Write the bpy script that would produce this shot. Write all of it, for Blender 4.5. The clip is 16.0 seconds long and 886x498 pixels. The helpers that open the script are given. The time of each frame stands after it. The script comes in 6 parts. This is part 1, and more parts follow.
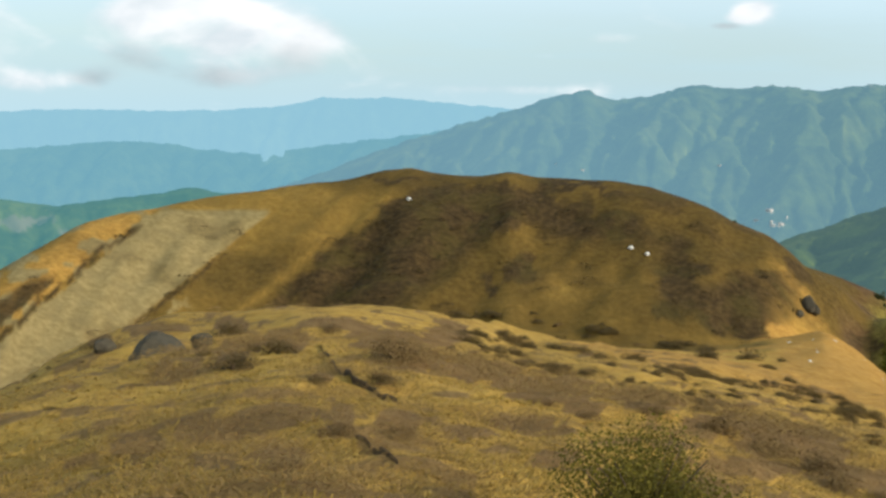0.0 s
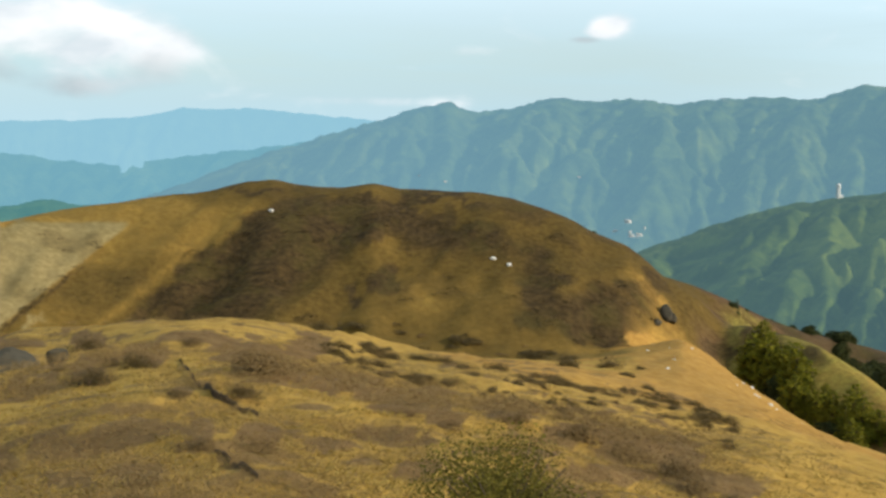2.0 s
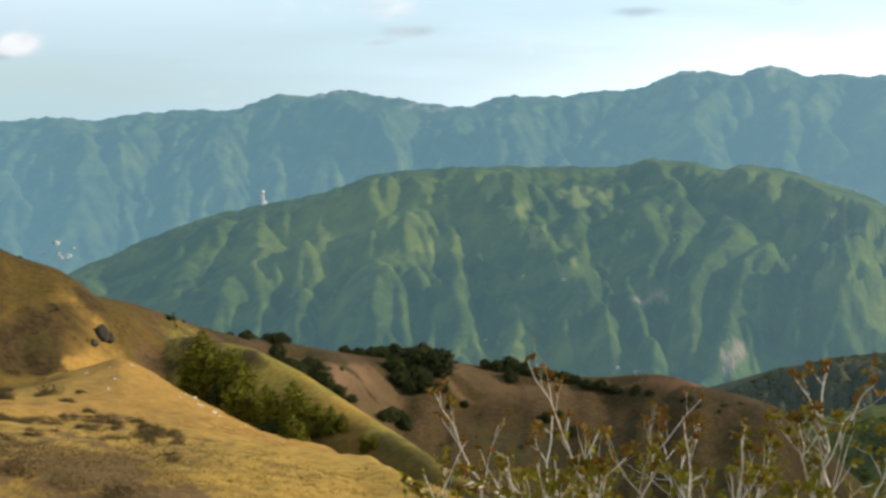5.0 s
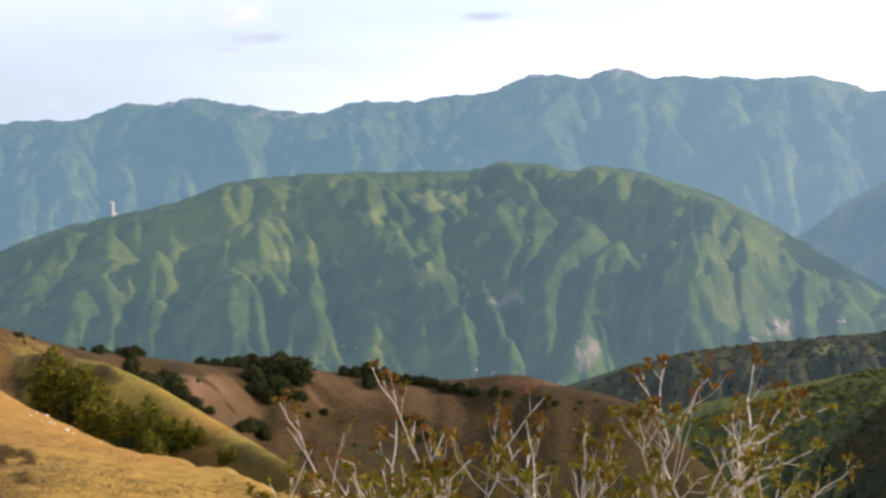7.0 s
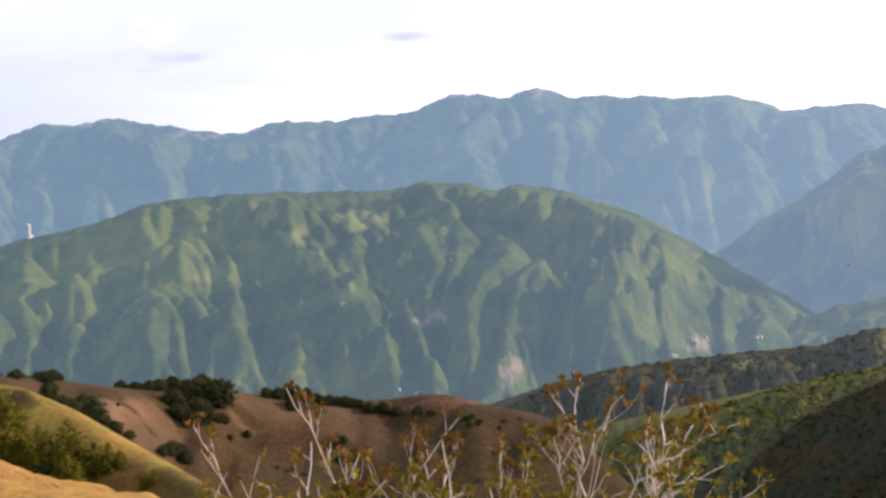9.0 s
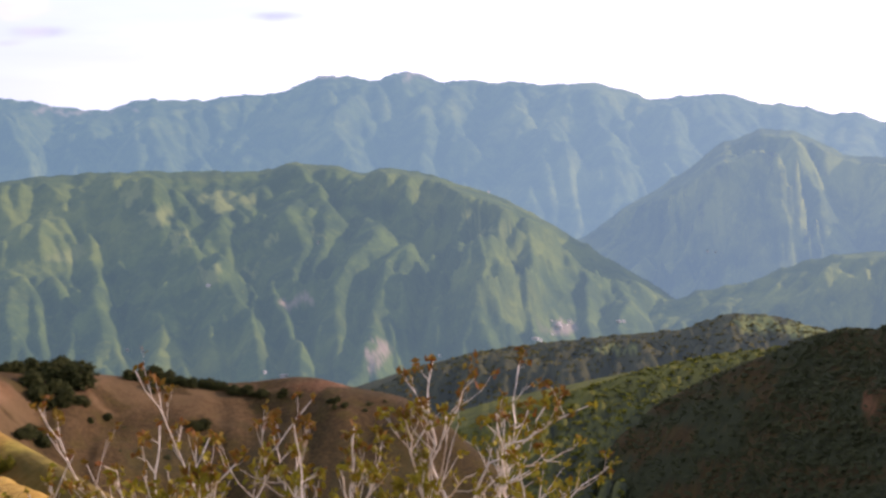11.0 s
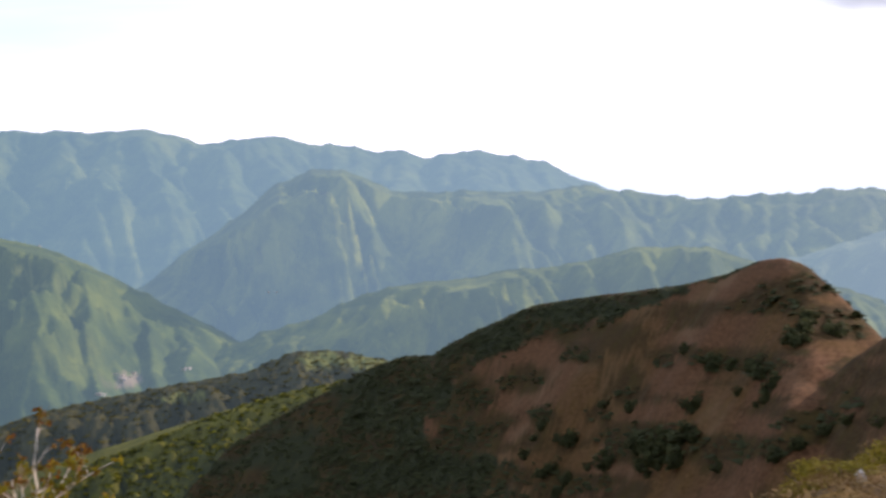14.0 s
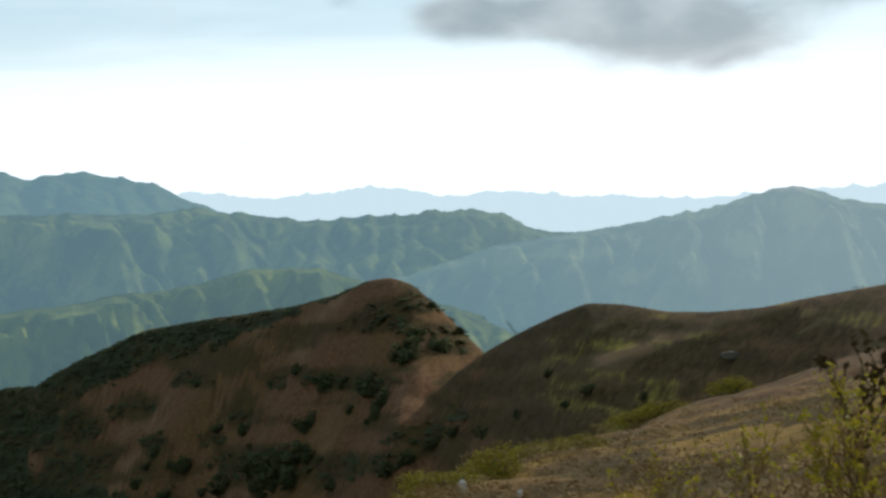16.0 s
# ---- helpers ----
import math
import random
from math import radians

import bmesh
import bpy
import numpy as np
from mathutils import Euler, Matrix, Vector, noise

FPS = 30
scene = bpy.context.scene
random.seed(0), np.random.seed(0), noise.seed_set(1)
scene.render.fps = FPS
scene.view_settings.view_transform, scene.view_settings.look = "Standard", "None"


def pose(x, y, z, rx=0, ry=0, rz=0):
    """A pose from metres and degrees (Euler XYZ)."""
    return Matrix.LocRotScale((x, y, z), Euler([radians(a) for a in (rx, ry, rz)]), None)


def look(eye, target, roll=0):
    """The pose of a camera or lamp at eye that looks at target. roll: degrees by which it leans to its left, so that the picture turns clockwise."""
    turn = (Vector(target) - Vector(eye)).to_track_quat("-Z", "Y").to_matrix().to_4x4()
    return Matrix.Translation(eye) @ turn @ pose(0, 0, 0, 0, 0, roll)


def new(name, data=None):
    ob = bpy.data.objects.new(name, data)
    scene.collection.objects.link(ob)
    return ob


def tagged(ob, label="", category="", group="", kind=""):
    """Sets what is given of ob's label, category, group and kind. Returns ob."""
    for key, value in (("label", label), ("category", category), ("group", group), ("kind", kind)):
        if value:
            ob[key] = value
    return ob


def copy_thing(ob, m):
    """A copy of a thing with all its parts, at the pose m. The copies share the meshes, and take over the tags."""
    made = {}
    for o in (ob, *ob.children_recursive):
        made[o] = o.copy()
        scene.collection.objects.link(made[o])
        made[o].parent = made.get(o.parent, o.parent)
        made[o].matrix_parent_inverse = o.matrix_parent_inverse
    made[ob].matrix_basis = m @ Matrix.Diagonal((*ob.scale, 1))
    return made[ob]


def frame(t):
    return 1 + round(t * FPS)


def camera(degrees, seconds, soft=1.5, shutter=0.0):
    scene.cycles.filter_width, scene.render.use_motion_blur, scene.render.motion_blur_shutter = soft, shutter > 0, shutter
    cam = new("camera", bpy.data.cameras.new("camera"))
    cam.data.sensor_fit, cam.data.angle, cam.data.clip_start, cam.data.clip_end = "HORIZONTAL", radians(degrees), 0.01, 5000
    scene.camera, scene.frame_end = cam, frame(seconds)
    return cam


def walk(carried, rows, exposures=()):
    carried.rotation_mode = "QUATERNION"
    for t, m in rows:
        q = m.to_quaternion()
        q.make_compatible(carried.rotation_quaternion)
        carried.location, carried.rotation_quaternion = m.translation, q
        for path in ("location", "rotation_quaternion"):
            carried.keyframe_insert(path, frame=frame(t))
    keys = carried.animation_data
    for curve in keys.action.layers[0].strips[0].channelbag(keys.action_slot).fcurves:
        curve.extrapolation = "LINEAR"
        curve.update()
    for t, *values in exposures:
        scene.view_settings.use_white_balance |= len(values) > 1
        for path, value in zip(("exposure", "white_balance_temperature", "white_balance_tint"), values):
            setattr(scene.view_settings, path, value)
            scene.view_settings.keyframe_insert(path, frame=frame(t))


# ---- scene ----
cam = camera(36.0, 16.0, soft=2.8, shutter=0.35)

# The camera turns on the spot, held an arm's length from the body's axis: seconds, yaw, pitch, roll.
TURNS = [
    (0.0, 0.00, -6.69, -1.14), (0.5, -0.81, -6.26, -1.25), (1.0, -2.16, -5.91, -1.36), (1.5, -4.87, -5.92, -1.27),
    (2.0, -5.73, -6.08, -1.48), (2.5, -10.43, -4.89, -0.77), (3.0, -14.61, -5.63, -0.38), (3.5, -17.95, -5.81, -0.21),
    (4.0, -22.65, -5.61, 0.16), (4.5, -25.95, -5.50, 0.55), (5.0, -29.60, -5.40, 1.00), (5.2, -30.35, -5.22, 1.10),
    (7.3, -36.80, -5.20, 2.05), (7.5, -37.49, -5.04, 2.13), (8.0, -38.41, -4.62, 2.23), (8.2, -38.60, -4.55, 2.23),
    (10.3, -41.68, -5.31, 1.42), (10.5, -42.61, -5.37, 1.30), (11.0, -44.53, -5.48, 0.95), (11.5, -46.54, -5.60, 1.07),
    (12.0, -49.64, -5.53, 1.96), (12.5, -52.73, -5.81, 1.39), (13.0, -55.93, -5.42, 2.19), (13.5, -58.41, -4.97, 3.21),
    (14.0, -63.11, -4.29, 3.06), (14.5, -67.25, -4.37, 2.97), (15.0, -71.93, -3.89, 3.40), (15.5, -76.18, -4.07, 3.10),
    (16.0, -79.36, -4.17, 2.70),
]
EYE = 1.6
ARM = 0.30
EXPOSURES = [(0.0, -0.02, 6200, 9), (3.5, -0.03, 6200, 9), (5.2, -0.10, 6200, 12), (7.3, 0.10, 6300, 33), (10.5, 0.16, 6380, 43), (12.5, 0.16, 6400, 46),
             (13.5, 0.08, 6400, 40), (14.5, -0.06, 6320, 26), (16.0, -0.5, 6150, 9)]
walk(cam, [(t, pose(ARM * math.sin(radians(-yaw)), ARM * math.cos(radians(-yaw)), EYE, 90 + pitch, roll, yaw))
           for t, yaw, pitch, roll in TURNS], EXPOSURES)

# ---- light: a low sun to the right of and behind the first view, and a bright hazy sky ----
SUN_AZ, SUN_EL = 118.0, 22.0          # degrees clockwise from the first view (+y), and above the horizon
sun_data = bpy.data.lights.new("sun", "SUN")
sun_data.energy, sun_data.angle, sun_data.color = 5.0, radians(0.6), (1.0, 0.87, 0.66)
sun = new("sun", sun_data)
sun_way = Vector((math.sin(radians(SUN_AZ)) * math.cos(radians(SUN_EL)), math.cos(radians(SUN_AZ)) * math.cos(radians(SUN_EL)), math.sin(radians(SUN_EL))))
sun.matrix_world = look(sun_way * 50, (0, 0, 0))


class Nodes:
    """Short hand for building a node tree."""
    def __init__(self, tree):
        self.tree = tree
        tree.nodes.clear()

    def add(self, kind, **values):
        node = self.tree.nodes.new(kind)
        for key, value in values.items():
            setattr(node, key, value)
        return node

    def put(self, socket, value):
        if isinstance(value, bpy.types.NodeSocket):
            self.tree.links.new(value, socket)
        elif value is not None:
            if hasattr(socket.default_value, "__len__") and not hasattr(value, "__len__"):
                value = [value] * len(socket.default_value)
            if hasattr(socket.default_value, "__len__") and len(socket.default_value) == 4 and len(value) == 3:
                value = (*value, 1.0)
            socket.default_value = value

    def math(self, op, a, b=None, c=None, clamp=False):
        n = self.add("ShaderNodeMath", operation=op, use_clamp=clamp)
        for s, v in zip(n.inputs, (a, b, c)):
            self.put(s, v)
        return n.outputs[0]

    def mix(self, fac, a, b, blend="MIX"):
        n = self.add("ShaderNodeMix", data_type="RGBA", blend_type=blend)
        self.put(n.inputs[0], fac)
        self.put(n.inputs[6], a)
        self.put(n.inputs[7], b)
        return n.outputs[2]

    def ramp(self, value, low, high, smooth=True):
        n = self.add("ShaderNodeMapRange", interpolation_type="SMOOTHSTEP" if smooth else "LINEAR")
        for s, v in zip(n.inputs, (value, low, high, 0.0, 1.0)):
            self.put(s, v)
        return n.outputs[0]

    def noise(self, vector, scale, detail=4.0, rough=0.55, distort=0.0):
        n = self.add("ShaderNodeTexNoise")
        self.put(n.inputs["Vector"], vector)
        for key, v in (("Scale", scale), ("Detail", detail), ("Roughness", rough), ("Distortion", distort)):
            n.inputs[key].default_value = v
        return n.outputs["Fac"]

    def scaled(self, vector, sx, sy, sz):
        n = self.add("ShaderNodeMapping")
        self.put(n.inputs["Vector"], vector)
        n.inputs["Scale"].default_value = (sx, sy, sz)
        return n.outputs[0]

    def attribute(self, name):
        return self.add("ShaderNodeAttribute", attribute_name=name).outputs["Fac"]


def build_sky():
    world = bpy.data.worlds.new("sky")
    scene.world = world
    world.use_nodes = True
    n = Nodes(world.node_tree)
    sky = n.add("ShaderNodeTexSky", sky_type="NISHITA", sun_disc=False, sun_elevation=radians(SUN_EL), sun_rotation=radians(SUN_AZ),
                altitude=1200.0, air_density=1.0, dust_density=0.6, ozone_density=1.6)
    way = n.add("ShaderNodeTexCoord").outputs["Generated"]
    part = n.add("ShaderNodeSeparateXYZ")
    n.put(part.inputs[0], way)
    x, y, z = part.outputs
    az = n.math("DEGREES", n.math("ARCTAN2", x, y))
    el = n.math("DEGREES", n.math("ARCSINE", z))
    flat = n.add("ShaderNodeCombineXYZ")
    n.put(flat.inputs[0], az)
    n.put(flat.inputs[1], n.math("MULTIPLY", el, 1.9))
    flat = flat.outputs[0]
    puff = n.noise(flat, 0.26, 5.0, 0.52, 0.35)
    fine = n.noise(flat, 0.30, 4.0, 0.45, 0.2)
    veil = n.noise(n.scaled(flat, 0.25, 1.0, 1.0), 0.35, 4.0, 0.55, 0.3)

    def bank(places):
        """The thickness of the cloud banks at those places: azimuth, elevation, half width, half height, strength."""
        total = None
        for a, e, wa, we, s in places:
            da = n.math("DIVIDE", n.math("SUBTRACT", az, a), wa)
            de = n.math("DIVIDE", n.math("SUBTRACT", el, e), we)
            far = n.math("ADD", n.math("MULTIPLY", da, da), n.math("MULTIPLY", de, de))
            lump = n.math("MULTIPLY", n.math("EXPONENT", n.math("MULTIPLY", far, -1.0)), s)
            total = lump if total is None else n.math("ADD", total, lump)
        return total

    base = n.mix(1.0, sky.outputs[0], (SKY_STRENGTH,) * 3, "MULTIPLY")
    # thin high veil, whiter towards the sun
    sunward = n.add("ShaderNodeVectorMath", operation="DOT_PRODUCT")
    n.put(sunward.inputs[0], way)
    sunward.inputs[1].default_value = sun_way
    toward = n.math("MULTIPLY", n.ramp(sunward.outputs["Value"], -0.26, 0.62), n.math("SUBTRACT", 1.0, n.math("MULTIPLY", n.ramp(el, 1.5, 7.0), 0.35)))
    thin = n.math("MULTIPLY", n.ramp(veil, 0.30, 0.75), n.ramp(el, -1.0, 4.0))
    low = n.math("MULTIPLY", n.math("SUBTRACT", 1.0, n.ramp(el, -1.5, 5.5)), 0.9)
    white = n.mix(toward, (0.56, 0.79, 0.88), (1.6, 1.68, 1.68))
    cover = n.math("ADD", n.math("ADD", n.math("MULTIPLY", thin, 0.35), low), n.math("MULTIPLY", toward, 0.8), clamp=True)
    base = n.mix(cover, base, white)
    crown = n.ramp(el, 0.5, 6.0)
    base = n.mix(n.math("MULTIPLY", crown, n.math("SUBTRACT", 1.0, n.math("MULTIPLY", toward, 0.8))), base, n.mix(toward, (0.80, 0.97, 1.02), (0.95, 1.32, 1.42)))
    # the clear upper sky, deeper blue towards the zenith
    base = n.mix(n.math("MULTIPLY", n.ramp(el, 8.0, 38.0), 0.38), base, n.mix(1.0, sky.outputs[0], (SKY_STRENGTH * 0.8,) * 3, "MULTIPLY"))
    # sunlit heaps
    heaps = bank([(-12.2, 2.7, 2.0, 1.2, 0.62), (-8.6, 2.7, 2.8, 1.3, 0.62), (-5.4, 2.1, 1.5, 1.0, 0.48), (-9.4, 1.6, 1.8, 0.7, 0.35), (-16.3, 0.0, 1.7, 0.45, 0.50), (-22, 2.5, 4.5, 2.5, 0.5), 
                  (12.5, 3.4, 0.85, 0.42, 0.95), (12.0, 3.05, 0.8, 0.25, 0.5), (6.8, 2.2, 1.3, 0.4, 0.36), (2.5, 0.05, 4.0, 0.28, 0.42),
                  (28.0, 4.3, 2.2, 0.9, 0.22), (38, 4.6, 2.5, 0.6, 0.18), (44.0, 5.0, 3.0, 0.8, 0.2)])
    thick = n.ramp(n.math("ADD", n.math("MULTIPLY", puff, 1.35), heaps), 0.78, 1.36)
    shade = n.ramp(n.math("ADD", fine, n.math("MULTIPLY", puff, 0.6)), 0.58, 0.98)
    base = n.mix(n.math("MULTIPLY", thick, 0.92), base, n.mix(shade, (0.78, 0.83, 0.85), (1.12, 1.09, 1.06)))
    # grey undersides
    dark = bank([(-12.6, 1.1, 1.7, 0.75, 0.46), (-9.0, 0.3, 2.2, 0.6, 0.46), (-5.9, 1.2, 1.6, 1.0, 0.38), (-14.4, 0.2, 1.4, 0.5, 0.42), (11.5, 2.78, 0.8, 0.20, 0.62), (85.0, 5.3, 5.6, 1.3, 0.72),
                 (90.0, 4.0, 4.2, 1.4, 0.74), (80.0, 5.6, 2.4, 0.9, 0.5), (75.4, 6.3, 1.2, 0.6, 0.30), (96, 5.6, 4.0, 1.1, 0.4),
                 (28.2, 3.7, 1.6, 0.35, 0.55), (26.9, 3.2, 1.0, 0.22, 0.48), (37.6, 4.3, 1.6, 0.3, 0.48), (43.8, 4.6, 1.6, 0.5, 0.36), (51.7, 3.7, 1.0, 0.25, 0.3)])
    grey = n.ramp(n.math("ADD", n.math("MULTIPLY", puff, 0.7), dark), 0.52, 1.0)
    base = n.mix(n.math("MULTIPLY", grey, 0.72), base, n.mix(n.ramp(fine, 0.3, 0.75), (0.36, 0.41, 0.43), (0.72, 0.74, 0.74)))
    back = n.add("ShaderNodeBackground")
    n.put(back.inputs["Color"], base)
    back.inputs["Strength"].default_value = 1.0
    out = n.add("ShaderNodeOutputWorld")
    n.put(out.inputs["Surface"], back.outputs[0])


SKY_STRENGTH = 0.11
build_sky()


# ---- small tools ----
LATTICE = np.random.RandomState(7).rand(256, 256)


def value_noise(x, y):
    ix, iy = np.floor(x).astype(int), np.floor(y).astype(int)
    fx, fy = x - ix, y - iy
    fx, fy = fx * fx * fx * (fx * (fx * 6 - 15) + 10), fy * fy * fy * (fy * (fy * 6 - 15) + 10)
    ix, iy, jx, jy = ix & 255, iy & 255, (ix + 1) & 255, (iy + 1) & 255
    low = LATTICE[ix, iy] * (1 - fx) + LATTICE[jx, iy] * fx
    high = LATTICE[ix, jy] * (1 - fx) + LATTICE[jx, jy] * fx
    return low * (1 - fy) + high * fy


def fbm(x, y, octaves=4, gain=0.5):
    total, weight, scale = 0.0, 0.0, 1.0
    for k in range(octaves):
        total = total + gain ** k * value_noise(x * scale + 17.3 * k, y * scale - 9.1 * k)
        weight += gain ** k
        scale *= 2.03
    return total / weight


def ridged(x, y, octaves=4, gain=0.5):
    total, weight, scale = 0.0, 0.0, 1.0
    for k in range(octaves):
        total = total + gain ** k * (1 - np.abs(2 * value_noise(x * scale + 31.7 * k, y * scale + 5.3 * k) - 1))
        weight += gain ** k
        scale *= 2.1
    return total / weight


def smooth_interp(x, xs, ys, width):
    """Interpolation through the control values with rounded corners."""
    return sum(w * np.interp(x + d * width, xs, ys) for d, w in ((-1, 0.17), (-0.5, 0.2), (0, 0.26), (0.5, 0.2), (1, 0.17)))


def smooth_max(a, b, k):
    top = np.maximum(a, b)
    return top + k * np.log1p(np.exp(-np.abs(a - b) / k))


def lift(el, r):
    """The height above the ground at the camera's feet of a point seen at that elevation from the eye."""
    return EYE + r * np.tan(np.radians(el))


def polar(az, r):
    a = np.radians(az)
    return r * np.sin(a), r * np.cos(a)


def sheet(name, X, Y, Z, material, masks=None, close=False):
    """A mesh from a grid of points, with float masks on its vertices."""
    rows, cols = X.shape
    verts = np.stack([X, Y, Z], -1).reshape(-1, 3).astype(np.float32)
    last = cols if close else cols - 1
    i, j = np.meshgrid(np.arange(rows - 1), np.arange(last), indexing="ij")
    jn = (j + 1) % cols
    quads = np.stack([i * cols + j, (i + 1) * cols + j, (i + 1) * cols + jn, i * cols + jn], -1).reshape(-1, 4).astype(np.int32)
    me = bpy.data.meshes.new(name)
    me.vertices.add(len(verts))
    me.vertices.foreach_set("co", verts.ravel())
    me.loops.add(quads.size)
    me.loops.foreach_set("vertex_index", quads.ravel())
    me.polygons.add(len(quads))
    me.polygons.foreach_set("loop_start", np.arange(0, quads.size, 4, dtype=np.int32))
    me.polygons.foreach_set("use_smooth", np.ones(len(quads), dtype=bool))
    me.update(calc_edges=True)
    for key, values in (masks or {}).items():
        me.attributes.new(key, "FLOAT", "POINT").data.foreach_set("value", np.asarray(values, dtype=np.float32).ravel())
    me.materials.append(material)
    return new(name, me)


def soup(name, verts, faces, material, masks=None):
    """A mesh of many small loose faces, all with the same number of corners."""
    verts, faces = np.asarray(verts, dtype=np.float32), np.asarray(faces, dtype=np.int32)
    me = bpy.data.meshes.new(name)
    me.vertices.add(len(verts))
    me.vertices.foreach_set("co", verts.ravel())
    me.loops.add(faces.size)
    me.loops.foreach_set("vertex_index", faces.ravel())
    me.polygons.add(len(faces))
    me.polygons.foreach_set("loop_start", np.arange(0, faces.size, faces.shape[1], dtype=np.int32))
    me.update(calc_edges=True)
    me.materials.append(material)
    return me


# ---- materials ----
def surface(name):
    m = bpy.data.materials.new(name)
    m.use_nodes = True
    n = Nodes(m.node_tree)
    out = n.add("ShaderNodeOutputMaterial")
    b = n.add("ShaderNodeBsdfPrincipled")
    b.inputs["Specular IOR Level"].default_value = 0.25
    n.put(out.inputs["Surface"], b.outputs[0])
    return m, n, b, out


def bumped(n, b, height, strength, distance):
    k = n.add("ShaderNodeBump")
    k.inputs["Strength"].default_value, k.inputs["Distance"].default_value = strength, distance
    n.put(k.inputs["Height"], height)
    n.put(b.inputs["Normal"], k.outputs[0])


def place_of(n):
    return n.add("ShaderNodeNewGeometry").outputs["Position"]


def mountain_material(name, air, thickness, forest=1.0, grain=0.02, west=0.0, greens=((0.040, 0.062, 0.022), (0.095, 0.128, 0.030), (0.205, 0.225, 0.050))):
    """Forest and meadow on a far slope; being distance, it has the haze of the air before it painted on as emission."""
    m, n, b, out = surface(name)
    p = place_of(n)
    big, mid, small = n.noise(p, 0.004, 5, 0.6, 0.4), n.noise(p, grain, 5, 0.62), n.noise(p, grain * 5, 3, 0.6)
    dark, green, light = greens
    c = n.mix(n.ramp(mid, 0.36, 0.66), dark, green)
    c = n.mix(n.math("MULTIPLY", n.ramp(big, 0.50, 0.70), 0.75), c, light)
    c = n.mix(n.math("MULTIPLY", n.ramp(small, 0.55, 0.75), 0.4), c, light)
    stand_of = n.noise(p, grain * 0.55, 6, 0.7, 0.6)
    c = n.mix(n.math("MULTIPLY", n.ramp(stand_of, 0.47, 0.60), 0.55), c, dark)
    c = n.mix(n.math("MULTIPLY", n.attribute("meadow"), 0.55), c, n.mix(n.ramp(mid, 0.3, 0.7), green, light))
    # real fields, and patches tinted in place of sunlight
    c = n.mix(n.attribute("field_and_sun"), c, (0.20, 0.22, 0.06))
    c = n.mix(n.attribute("bare"), c, n.mix(small, (0.20, 0.15, 0.10), (0.33, 0.27, 0.20)))
    n.put(b.inputs["Base Color"], c)
    b.inputs["Roughness"].default_value = 0.95
    b.inputs["Specular IOR Level"].default_value = 0.05
    bumped(n, b, n.math("ADD", mid, n.math("MULTIPLY", small, 0.5)), 0.7, 6.0 * forest)
    # Painted haze: emission mixed in by a set amount, brighter towards the sun.
    haze_glow = n.add("ShaderNodeEmission")
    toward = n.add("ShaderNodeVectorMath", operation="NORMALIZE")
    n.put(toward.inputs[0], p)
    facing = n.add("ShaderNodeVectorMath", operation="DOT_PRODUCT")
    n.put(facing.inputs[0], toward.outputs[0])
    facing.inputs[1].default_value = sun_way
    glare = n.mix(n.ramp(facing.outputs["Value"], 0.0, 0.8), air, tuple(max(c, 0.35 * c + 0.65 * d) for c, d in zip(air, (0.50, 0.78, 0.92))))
    n.put(haze_glow.inputs["Color"], n.mix(n.math("MULTIPLY", n.ramp(facing.outputs["Value"], 0.66, 0.85), 0.75), glare, tuple(max(c, d) for c, d in zip(air, (0.74, 0.97, 1.06)))))
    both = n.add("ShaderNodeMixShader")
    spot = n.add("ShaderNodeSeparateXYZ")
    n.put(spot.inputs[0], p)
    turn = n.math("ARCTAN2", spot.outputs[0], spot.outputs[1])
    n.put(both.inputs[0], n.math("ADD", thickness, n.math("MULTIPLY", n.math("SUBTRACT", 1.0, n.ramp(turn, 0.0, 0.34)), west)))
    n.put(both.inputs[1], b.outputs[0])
    n.put(both.inputs[2], haze_glow.outputs[0])
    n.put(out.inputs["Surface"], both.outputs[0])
    return m


